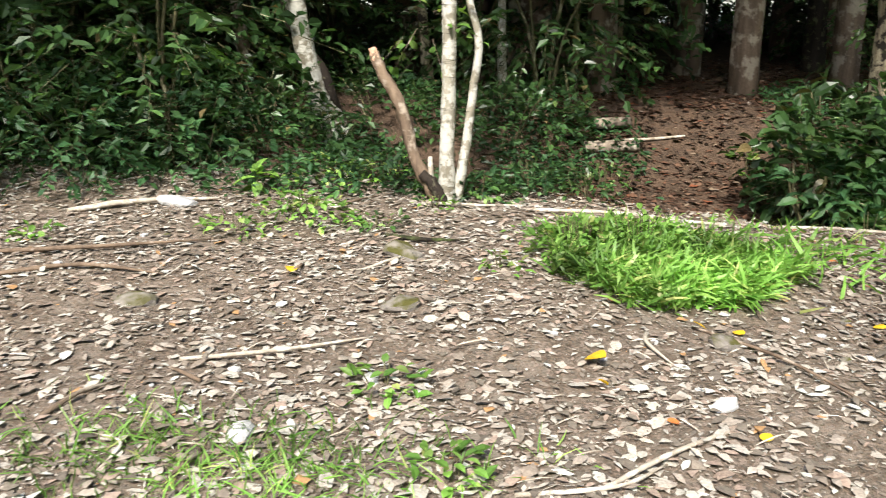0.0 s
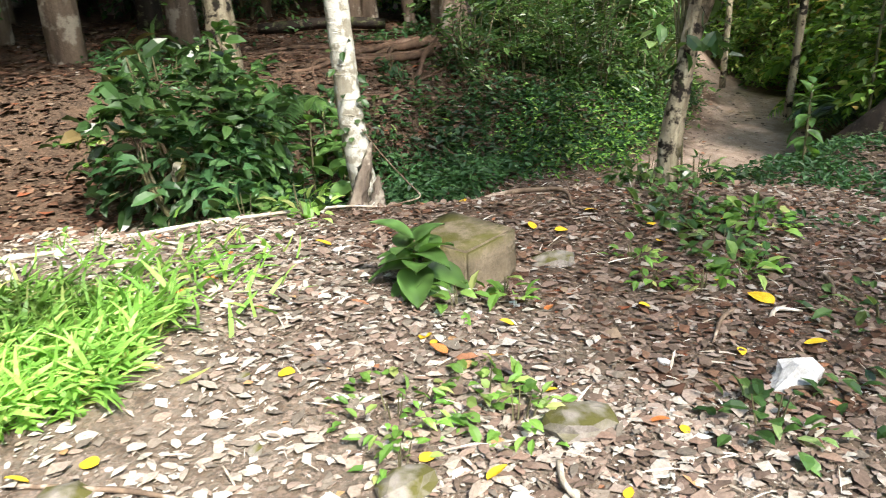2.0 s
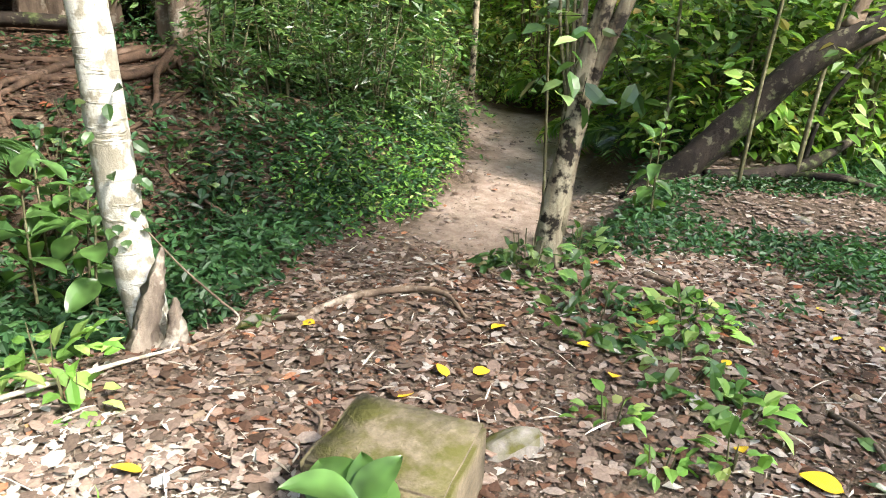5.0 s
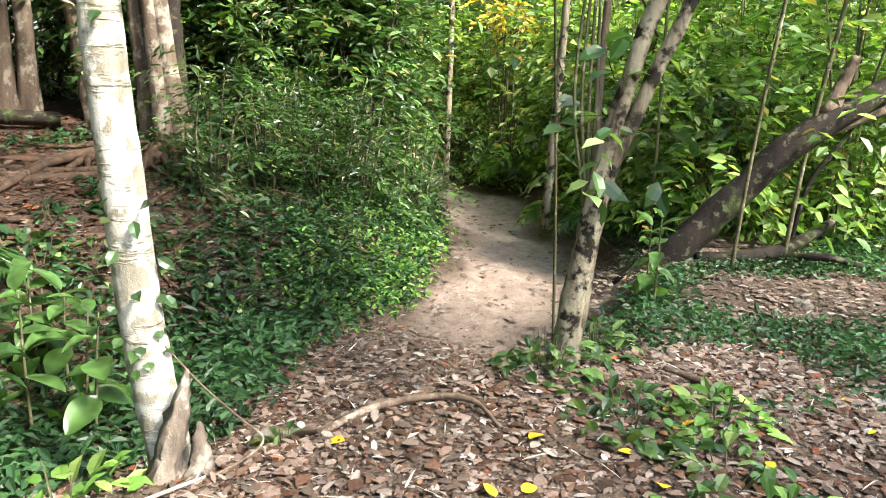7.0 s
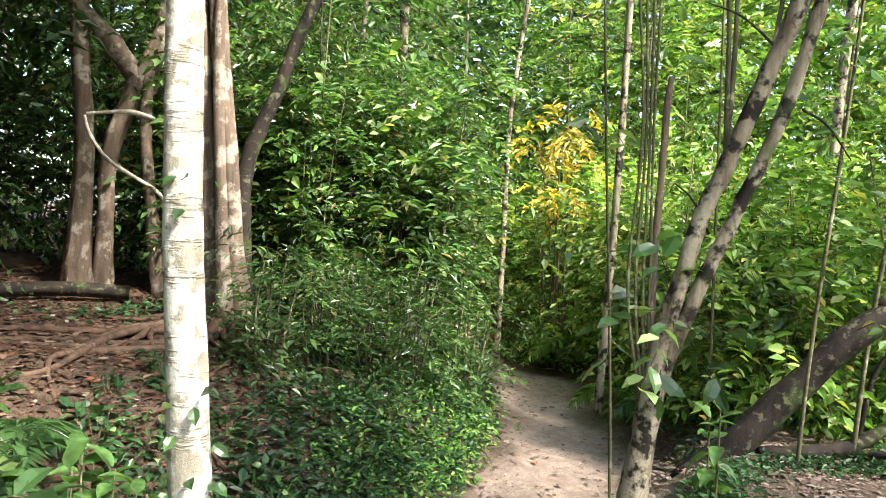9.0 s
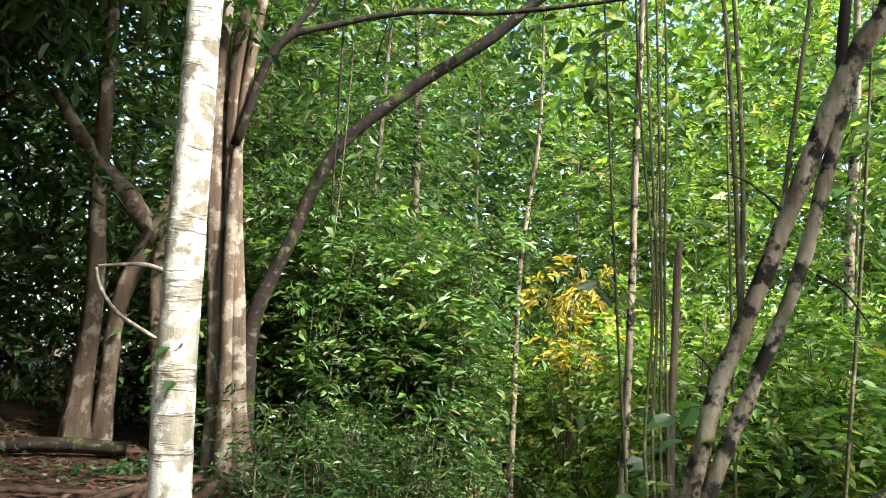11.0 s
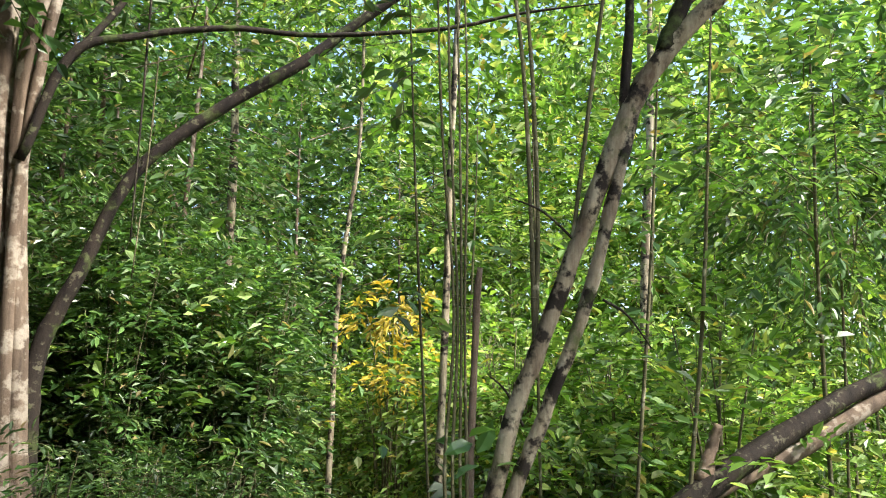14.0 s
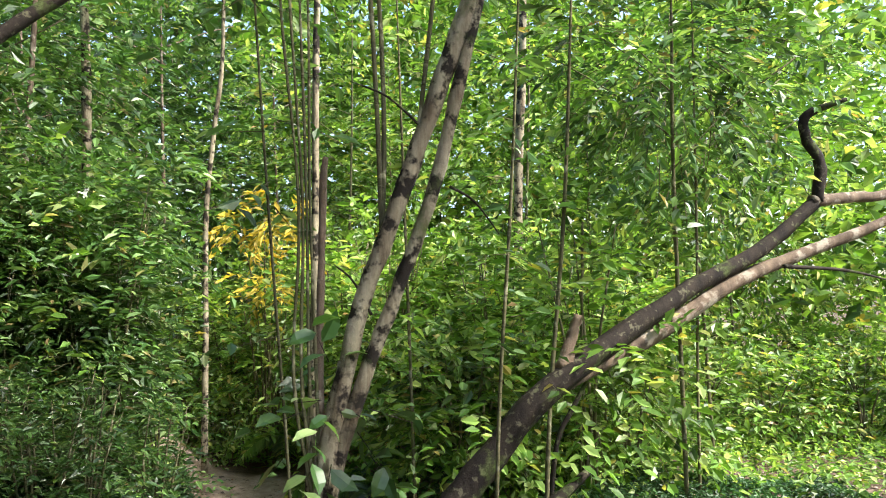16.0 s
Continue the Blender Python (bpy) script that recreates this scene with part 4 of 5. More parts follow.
def woods():
    rng = np.random.default_rng(21)
    # Added trees with unseen crowns; the one at (4.0, -3.8) only shades the foreground.
    canopy = tree_proto("tree", 260, 2.6, 6.0, 9.5, 9.0, 0.16, 430, 0.22, LEAF_DARK, BARK_BROWN, "tall tree with a high dense crown, added to shade the ground", 9, 0.8, CHEAP)
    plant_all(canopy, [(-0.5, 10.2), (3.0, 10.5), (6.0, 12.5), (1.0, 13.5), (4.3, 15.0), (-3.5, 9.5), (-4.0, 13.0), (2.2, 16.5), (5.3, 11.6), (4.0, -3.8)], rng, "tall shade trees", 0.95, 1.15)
    # Added low crowns that keep sun and sky off the trail mouth floor.
    roof = tree_proto("tree", 265, 2.7, 4.3, 7.2, 7.0, 0.13, 640, 0.25, LEAF_DARK, BARK_BROWN, "tree with a dense low crown, added to shade the trail mouth", 9, 0.7, CHEAP)
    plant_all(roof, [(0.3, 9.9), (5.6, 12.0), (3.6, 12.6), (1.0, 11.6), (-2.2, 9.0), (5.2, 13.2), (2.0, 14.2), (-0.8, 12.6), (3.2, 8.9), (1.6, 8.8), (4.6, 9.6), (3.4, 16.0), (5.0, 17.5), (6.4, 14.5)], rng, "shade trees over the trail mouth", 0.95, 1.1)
    # Leaf colour carries the light: dark for shaded woods, bright for sunlit ones.
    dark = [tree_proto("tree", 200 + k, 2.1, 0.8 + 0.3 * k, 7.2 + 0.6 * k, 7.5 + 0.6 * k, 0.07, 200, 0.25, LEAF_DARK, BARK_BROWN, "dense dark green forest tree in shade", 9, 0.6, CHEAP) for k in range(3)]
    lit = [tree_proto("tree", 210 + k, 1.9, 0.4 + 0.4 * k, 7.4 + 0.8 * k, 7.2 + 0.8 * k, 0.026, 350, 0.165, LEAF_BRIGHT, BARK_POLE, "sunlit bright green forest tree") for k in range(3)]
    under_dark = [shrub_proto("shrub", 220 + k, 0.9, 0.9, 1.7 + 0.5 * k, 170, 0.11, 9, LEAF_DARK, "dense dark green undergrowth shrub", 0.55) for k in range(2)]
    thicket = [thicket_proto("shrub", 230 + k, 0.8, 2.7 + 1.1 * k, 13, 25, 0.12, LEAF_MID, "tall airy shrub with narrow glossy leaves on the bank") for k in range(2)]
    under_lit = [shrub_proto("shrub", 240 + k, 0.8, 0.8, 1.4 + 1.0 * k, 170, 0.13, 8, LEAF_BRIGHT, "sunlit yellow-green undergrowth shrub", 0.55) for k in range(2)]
    # Leaf colour steps from dark to bright with bearing, as painted shade and sun.
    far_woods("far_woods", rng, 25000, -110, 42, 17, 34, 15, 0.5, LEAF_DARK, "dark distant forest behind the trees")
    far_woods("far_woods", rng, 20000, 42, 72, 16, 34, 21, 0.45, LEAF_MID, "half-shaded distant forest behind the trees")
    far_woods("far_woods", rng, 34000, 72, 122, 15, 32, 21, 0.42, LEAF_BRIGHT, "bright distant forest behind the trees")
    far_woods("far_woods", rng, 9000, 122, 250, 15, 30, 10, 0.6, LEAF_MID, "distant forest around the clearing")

    def ring(n, test, x0, x1, y0, y1, gap):
        out, tries = [], 0
        while len(out) < n and tries < 6000:
            tries += 1
            x, y = rng.uniform(x0, x1), rng.uniform(y0, y1)
            if test(x, y) and all((x - a) ** 2 + (y - b) ** 2 > gap * gap for a, b in out):
                out.append((x, y))
        return out

    def trail_off(x, y):
        return float(off_line(np.array(x), np.array(y), TRAIL)[0])

    def mouth(x, y):
        """The open, shaded floor beyond the clearing, kept free of undergrowth."""
        return float(off_line(np.array(x), np.array(y), [(2.3, 5.5), (2.5, 8.0), (3.4, 11.0), (4.4, 14.0)])[0]) < 1.05 + 0.06 * max(0, y - 6)

    north = ring(64, lambda x, y: not mouth(x, y) and trail_off(x, y) > 3, -14, 8.5, 10.8, 30, 1.9)
    west = ring(16, lambda x, y: True, -14, -5.0, 2, 11, 1.9)
    for k in range(3):
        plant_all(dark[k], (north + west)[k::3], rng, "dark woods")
    mid_lit = tree_proto("tree", 250, 1.25, 2.6, 5.0, 4.6, 0.016, 300, 0.13, LEAF_MID, BARK_POLE, "young tree with a leafy green crown beside the leaning trunk", 9, 0.4)
    plant_all(mid_lit, [(9.18, 1.87), (10.78, 1.27)], rng, "", 0.95, 1.1)
    east = ring(46, lambda x, y: trail_off(x, y) > 2.0 and not (x < 14.5 and y < 6.2) and float(off_line(np.array(x), np.array(y), [(11.9, 7.3), (15.0, 7.6)])[0]) > 1.5, 9.3, 27, -8, 22, 2.3)
    # Trees beyond y 8.3 get the darker leaf colour, as painted half shade.
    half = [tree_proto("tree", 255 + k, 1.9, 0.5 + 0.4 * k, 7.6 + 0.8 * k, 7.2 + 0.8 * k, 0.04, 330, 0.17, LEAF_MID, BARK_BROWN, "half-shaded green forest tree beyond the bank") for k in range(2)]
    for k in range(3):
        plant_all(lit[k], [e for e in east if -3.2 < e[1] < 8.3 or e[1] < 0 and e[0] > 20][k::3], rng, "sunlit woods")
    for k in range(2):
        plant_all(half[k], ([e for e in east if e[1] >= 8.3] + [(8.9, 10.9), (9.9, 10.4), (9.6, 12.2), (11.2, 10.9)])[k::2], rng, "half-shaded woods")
    ud = ring(34, lambda x, y: not mouth(x, y), -6, 1.6, 7.4, 13, 0.8) + ring(12, lambda x, y: True, -6, -2.0, 6.0, 7.4, 0.7) + ring(24, lambda x, y: y > 11.3 and not mouth(x, y), 1, 9, 11.3, 17, 1.0)
    for k in range(2):
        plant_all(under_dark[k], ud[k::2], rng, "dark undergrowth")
    um = [(8.86, 7.17), (8.5, 7.9), (9.33, 7.71), (8.43, 8.53), (9.82, 8.36), (9.21, 9.14), (8.23, 9.36), (10.42, 9.09), (10.95, 8.52), (9.84, 10.07), (11.31, 9.78), (8.78, 10.51), (10.0, 7.5), (8.1, 8.0), (10.9, 9.3)]
    for k in range(2):
        plant_all(thicket[k], um[k::2], rng, "thicket on the bank", 0.85, 1.15)
    low = thicket_proto("shrub", 236, 0.45, 1.0, 7, 9, 0.085, LEAF_MID, "small leafy shrub on the gully bank")
    plant_all(low, [(7.75, 6.7), (8.2, 6.95), (7.5, 7.25), (8.6, 6.55), (7.9, 7.6), (9.2, 6.75), (7.1, 7.15), (7.4, 6.8), (6.6, 7.4)], rng, "low shrubs on the bank", 0.8, 1.2)
    plant_all(under_lit[0], [(12.9, 6.6), (13.4, 7.6), (12.7, 5.7), (12.2, 5.0)], rng, "", 0.7, 0.9)
    ul = ring(60, lambda x, y: trail_off(x, y) > 1.55 and not (x < 9 and y > 6) and not (x < 12.5 and y < 3.0), 8.6, 18, -4, 14, 0.85) + ring(13, lambda x, y: trail_off(x, y) > 1.5, 9.2, 12.5, 2.2, 5.2, 0.75)
    for k in range(2):
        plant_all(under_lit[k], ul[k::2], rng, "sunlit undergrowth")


woods()

# ---- low plants ----


def broad_leaf_mesh(name, length, width, droop, material, curl=0.06):
    """One large leaf with a midrib fold, drooping to its tip, along +x."""
    nu, verts, faces = 9, [], []
    for i in range(nu):
        u = i / (nu - 1)
        w = width * 0.5 * (math.sin(math.pi * u ** 0.8) ** 0.75 if 0 < u < 1 else 0.0) + 0.002
        z = 0.12 * length * math.sin(u * 2.4) - droop * length * u * u
        for v in (-1, -0.5, 0, 0.5, 1):
            verts.append((length * u, v * w, z + curl * length * abs(v) ** 1.3 + 0.006 * math.sin(9 * u + 2 * v)))
    for i in range(nu - 1):
        for j in range(4):
            a = i * 5 + j
            faces.append((a, a + 5, a + 6, a + 1))
    me = bpy.data.meshes.new(name)
    me.from_pydata(verts, [], faces)
    me.materials.append(material)
    me.shade_smooth()
    return me


def broadleaf(x, y, leaves, size, height, material, label, seed, spread=0.12, name="broadleaf_plant"):
    """A plant of few large leaves, each a part, on short stems."""
    rng = np.random.default_rng(seed)
    t = thing(name, x, y, gz(x, y), label, "plant")
    kinds = [broad_leaf_mesh("leaf", 1.0, w, d, material) for w, d in ((0.58, 0.30), (0.52, 0.45), (0.62, 0.18))]
    stems = max(1, leaves // 9)
    for s in range(stems):
        a = rng.uniform(0, 6.3)
        r = spread * (s > 0) * rng.uniform(0.5, 1)
        bx, by = r * math.cos(a), r * math.sin(a)
        h = height * rng.uniform(0.7, 1.0)
        v, f = tube(np.array([(bx, by, -0.03), (bx * 1.1, by * 1.1, h * 0.5), (bx * 1.2 + 0.01, by * 1.2, h)]), [0.009, 0.007, 0.004], 6, 4, 0.03, 0, seed + s)
        joined("stem", [(v, f)], BARK_POLE, t, smooth=True)
        k = leaves // stems
        for i in range(k):
            u = 0.25 + 0.75 * i / max(1, k - 1)
            ob = new("leaf", kinds[int(rng.integers(3))])
            ob.parent = t
            tilt = -35 + 75 * u ** 2 + rng.normal(0, 9)
            q = size * rng.uniform(0.65, 1.1) * (1.0 if u < 0.8 else 0.75)
            ob.matrix_basis = pose(bx * 1.1, by * 1.1, h * u, rng.normal(0, 14), -tilt, 137.5 * i + rng.normal(0, 14) + 50 * s) @ Matrix.Scale(q, 4)
    return t


def clump(rng, x, y, r, n, size, material, label, height=0.16, name="weed", width=0.64, shape=FULL):
    """A low leafy weed clump."""
    t = thing(name, x, y, gz(x, y), label, "weed", "weeds on the forest floor")
    a, q = rng.uniform(0, 6.3, n), np.sqrt(rng.uniform(0, 1, n)) * r
    px, py = q * np.cos(a), q * np.sin(a)
    pz = ground_z(x + px, y + py) - gz(x, y) + height * rng.uniform(0.1, 1.0, n) * (1 - 0.6 * q / r)
    p = np.stack([px, py, pz], 1)
    w = unit(np.stack([np.cos(a), np.sin(a), rng.normal(0.1, 0.3, n)], 1) + rng.normal(0, 0.5, (n, 3)))
    lv = leaves_of(shape, p, w, np.array([0, 0, 1.0]) + rng.normal(0, 0.24, (n, 3)), size * rng.uniform(0.5, 1.2, n), width * size * rng.uniform(0.6, 1.1, n))
    tagged(joined("leaf_mass", [lv], material, t), kind="stuff")
    k = max(3, n // 12)
    a2 = rng.uniform(0, 6.3, k)
    st = []
    for i in range(k):
        e = 0.6 * r * rng.uniform(0.2, 1)
        st.append(tube(np.array([(e * 0.5 * math.cos(a2[i]), e * 0.5 * math.sin(a2[i]), -0.02), (e * 0.8 * math.cos(a2[i]), e * 0.8 * math.sin(a2[i]), height * 0.4), (e * math.cos(a2[i]), e * math.sin(a2[i]), height * 0.8)]), [0.004, 0.003, 0.002], 4, 2, 0, 0, i))
    tagged(joined("stalk", st, BARK_POLE, t), kind="stuff")
    return t


def frond_plant(x, y, z, n, length, seed, material, label, name="fern", lean=None):
    """A fern or young palm: arching fronds with paired leaflets."""
    rng = np.random.default_rng(seed)
    t = thing(name, x, y, gz(x, y), label, "fern")
    v, f = tube(np.array([(0, 0, -0.05), (0.01, 0, z * 0.5), (0, 0.01, z)]), [0.015, 0.012, 0.01], 6, 3)
    joined("stem", [(v, f)], BARK_POLE, t, smooth=True)
    for i in range(n):
        a = 6.283 * i / n + rng.normal(0, 0.25) if lean is None else lean + rng.normal(0, 0.3)
        ln = length * rng.uniform(0.75, 1.15)
        s = np.linspace(0.12, 1, 16)
        line = np.stack([np.cos(a) * ln * s * 0.9, np.sin(a) * ln * s * 0.9, z + ln * (0.75 * s - 0.95 * s ** 2)], 1)
        tan = unit(np.gradient(line, axis=0))
        side = unit(np.cross(tan, np.array([0, 0, 1.0])))
        size = ln * 0.42 * np.sin(np.pi * (0.15 + 0.8 * s)) + 0.02
        chunks = []
        for g in (1, -1):
            w = side * g + 0.55 * tan - np.array([0, 0, 0.25])
            chunks.append(leaves_of(CHEAP, line, w, np.cross(tan, side) * -1 + rng.normal(0, 0.1, line.shape), size, size * 0.2))
        chunks.append(tube(np.vstack([[(0, 0, z * 0.95)], line[::3]]), [0.006, 0.004, 0.002], 5, 2))
        joined("frond", chunks, material, t)
    return t


def trail_off_np(x, y):
    return off_line(x, y, TRAIL)[0]


def grass_patch():
    rng = np.random.default_rng(31)
    t = thing("grass_patch", 1.22, 4.28, gz(1.22, 4.28), "patch of bright green broad-bladed grass in the clearing", "grass", kind="stuff")
    n = 5200
    a, q = rng.uniform(0, 6.3, n), np.sqrt(rng.uniform(0, 1, n))
    edge = 1 + 0.12 * np.sin(3 * a + 1) + 0.08 * np.sin(7 * a)
    ex, ey = 0.64 * q * edge * np.cos(a), 0.55 * q * edge * np.sin(a)
    c, s = math.cos(-0.35), math.sin(-0.35)
    px, py = c * ex - s * ey, s * ex + c * ey
    lone = np.arange(n) > n - 260
    px = np.where(lone, 0.9 + rng.normal(0, 0.22, n), px)
    py = np.where(lone, 0.25 + rng.normal(0, 0.28, n), py)
    p = np.stack([px, py, ground_z(1.22 + px, 4.28 + py) - gz(1.22, 4.28) + rng.uniform(0, 0.11, n)], 1)
    w = unit(np.stack([rng.normal(0.25, 0.7, n), rng.normal(-0.3, 0.7, n), rng.uniform(0.1, 0.9, n)], 1))
    lv = leaves_of(BLADE, p, w, np.array([0, 0, 1.0]) + rng.normal(0, 0.5, (n, 3)), rng.uniform(0.07, 0.17, n), rng.uniform(0.01, 0.024, n))
    joined("blades", [lv], LEAF_GRASS, t)
    for x, y, r, k in ((0.8, 4.45, 0.27, 300), (1.2, 4.6, 0.34, 200)):
        clump(rng, x, y, r, k, 0.075, LEAF_GRASS, "round-leaved bright green weed growing in the grass", 0.27, width=0.62)
    t = thing("grass_patch", -0.6, 2.35, gz(-0.6, 2.35), "sparse short pale green grass in the litter", "grass", kind="stuff")
    n = 900
    px, py = rng.normal(0, 0.42, n), rng.normal(-0.05, 0.16, n)
    p = np.stack([px, py, ground_z(-0.6 + px, 2.35 + py) - gz(-0.6, 2.35)], 1)
    w = unit(np.stack([rng.normal(0, 0.8, n), rng.normal(0, 0.8, n), rng.uniform(0.2, 1.2, n)], 1))
    joined("blades", [leaves_of(BLADE, p, w, np.array([0, 0, 1.0]) + rng.normal(0, 0.5, (n, 3)), rng.uniform(0.05, 0.13, n), rng.uniform(0.004, 0.009, n))], LEAF_GRASS, t)


def weeds():
    rng = np.random.default_rng(32)
    green, young, dark = "low bright green weed in the leaf litter", "young green seedling in the leaf litter", "dark green herb at the clearing edge"
    for x, y, r, n, s, m, lab, h in (
            (-0.85, 5.0, 0.34, 150, 0.075, LEAF_GRASS, green, 0.22), (-1.22, 4.66, 0.18, 50, 0.07, LEAF_GRASS, green, 0.14), (-0.4, 4.95, 0.2, 50, 0.06, LEAF_MID, green, 0.12), (-0.16, 2.9, 0.16, 40, 0.06, LEAF_GRASS, green, 0.1),
            (0.1, 2.32, 0.14, 40, 0.06, LEAF_GRASS, green, 0.1), (0.35, 4.1, 0.13, 26, 0.06, LEAF_GRASS, green, 0.12), (0.6, 4.75, 0.2, 40, 0.05, LEAF_GRASS, green, 0.1), (-2.3, 4.4, 0.15, 30, 0.06, LEAF_GRASS, green, 0.1),
            (2.22, 3.18, 0.2, 60, 0.055, LEAF_GRASS, green, 0.12), (2.47, 2.9, 0.17, 50, 0.065, LEAF_GRASS, green, 0.14), (2.55, 3.1, 0.12, 30, 0.07, LEAF_GRASS, green, 0.12), (2.85, 3.55, 0.09, 14, 0.1, LEAF_GRASS, young, 0.12),
            (3.05, 3.5, 0.1, 16, 0.09, LEAF_GRASS, young, 0.12), (2.05, 2.95, 0.1, 22, 0.06, LEAF_GRASS, young, 0.1), (3.75, 3.3, 0.09, 18, 0.07, LEAF_GRASS, young, 0.12), (3.95, 3.5, 0.12, 22, 0.07, LEAF_GRASS, young, 0.14),
            (3.9, 3.1, 0.1, 18, 0.07, LEAF_GRASS, young, 0.12), (3.0, 2.35, 0.2, 40, 0.08, LEAF_MID, green, 0.14), (3.4, 2.1, 0.25, 50, 0.08, LEAF_MID, green, 0.16), (4.1, 2.4, 0.3, 60, 0.08, LEAF_MID, green, 0.16),
            (4.75, 3.75, 0.3, 90, 0.095, LEAF_MID, green, 0.12), (4.95, 3.4, 0.2, 60, 0.10, LEAF_GRASS, green, 0.13), (4.5, 3.35, 0.24, 60, 0.10, LEAF_MID, green, 0.11), (4.25, 3.1, 0.16, 40, 0.10, LEAF_GRASS, green, 0.12), (5.05, 4.2, 0.22, 90, 0.09, LEAF_MID, dark, 0.24), (5.4, 4.05, 0.2, 60, 0.09, LEAF_MID, dark, 0.22),
            (4.25, 5.15, 0.1, 16, 0.07, LEAF_MID, young, 0.12), (3.2, 5.25, 0.2, 40, 0.1, LEAF_GRASS, young, 0.2), (2.9, 5.35, 0.2, 30, 0.12, LEAF_MID, young, 0.18), (3.05, 4.95, 0.1, 12, 0.11, LEAF_GRASS, young, 0.16),
            (0.25, 5.95, 0.3, 110, 0.07, LEAF_MID, dark, 0.25), (-0.4, 6.1, 0.3, 110, 0.07, LEAF_GRASS, dark, 0.28), (0.7, 6.3, 0.35, 130, 0.075, LEAF_DARK, dark, 0.3), (1.1, 6.2, 0.3, 110, 0.075, LEAF_DARK, dark, 0.28), (1.35, 6.7, 0.25, 80, 0.075, LEAF_MID, dark, 0.25),
            (-0.9, 5.9, 0.3, 90, 0.07, LEAF_GRASS, dark, 0.24), (-0.05, 5.5, 0.16, 30, 0.06, LEAF_GRASS, green, 0.12), (2.7, 7.2, 0.1, 18, 0.1, LEAF_BRIGHT, young, 0.2), (1.95, 5.5, 0.1, 20, 0.05, LEAF_GRASS, young, 0.12), (1.55, 5.35, 0.12, 24, 0.05, LEAF_GRASS, young, 0.1)):
        clump(rng, x, y, r, n, s, m, lab, h)
    for k in range(26):
        x = rng.uniform(4.6, 8.4)
        y = rng.uniform(6.2, 7.7)
        clump(rng, x, y, rng.uniform(0.12, 0.25), int(rng.integers(18, 50)), rng.uniform(0.07, 0.11), LEAF_COVER if k % 3 else LEAF_MID, "dark green herb among roots on the bank", rng.uniform(0.12, 0.3))
    broadleaf(2.84, 3.76, 24, 0.23, 0.24, LEAF_MID, "broad-leaved glossy green seedling beside the mossy block", 41, 0.05)
    broadleaf(3.95, 6.3, 36, 0.24, 0.75, LEAF_MID, "large-leaved green plant behind the pale tree", 42, 0.3)
    broadleaf(4.45, 6.75, 27, 0.22, 0.6, LEAF_MID, "large-leaved green plant on the gully bank", 43, 0.25)
    broadleaf(3.5, 6.5, 27, 0.2, 0.5, LEAF_COVER, "large-leaved green plant in the gully", 44, 0.25)
    broadleaf(3.1, 5.62, 14, 0.2, 0.22, LEAF_MID, "young broad-leaved plant at the bank edge", 45, 0.1)
    broadleaf(-1.3, 5.55, 9, 0.2, 0.22, LEAF_GRASS, "single broad-leaved seedling at the clearing edge", 46, 0.1)
    broadleaf(6.6, 3.9, 18, 0.2, 0.7, LEAF_MID, "broad-leaved shoot at the leaning trunk foot", 48, 0.2)
    for k, (x, y, z, n, ln, m) in enumerate(((-2.35, 6.9, 0.7, 5, 0.6, LEAF_GRASS), (-3.0, 6.3, 0.4, 7, 0.6, LEAF_MID), (4.3, 7.2, 0.2, 7, 0.5, LEAF_DARK), (10.38, 5.36, 0.2, 8, 0.7, LEAF_BRIGHT), (9.29, 4.7, 0.2, 8, 0.6, LEAF_MID), (12.64, 6.49, 0.3, 8, 0.8, LEAF_BRIGHT), (7.97, 8.59, 0.3, 8, 0.6, LEAF_DARK))):
        frond_plant(x, y, z, n, ln, 50 + k, m, "green fern with long arching fronds", "fern")
    for x, y, z, r, n in ((13.2, 7.1, 2.85, 0.7, 44), (12.9, 6.85, 2.0, 0.5, 24)):
        t = thing("golden_shrub", x, y, gz(x, y), "tall shrub with golden yellow drooping leaves in the sun", "shrub")
        for k in range(4):
            a = 1.6 * k + 0.3
            stem_part("stem", t, [(x, y, gz(x, y) - 0.05), (x + 0.1 * math.cos(a), y + 0.1 * math.sin(a), z * 0.5), (x + 0.5 * r * math.cos(a), y + 0.5 * r * math.sin(a), z)], [0.016, 0.012, 0.005], BARK_POLE, 6, 340 + k)
        c, o = around(rng, n, (x, y, z), (r, r, 0.3))
        crown_part(t, rng, c, o, 0.35, 8, 0.17, LEAF_GOLD, BARK_POLE, 0.36, 0.5, CHEAP, 0.004, "foliage")


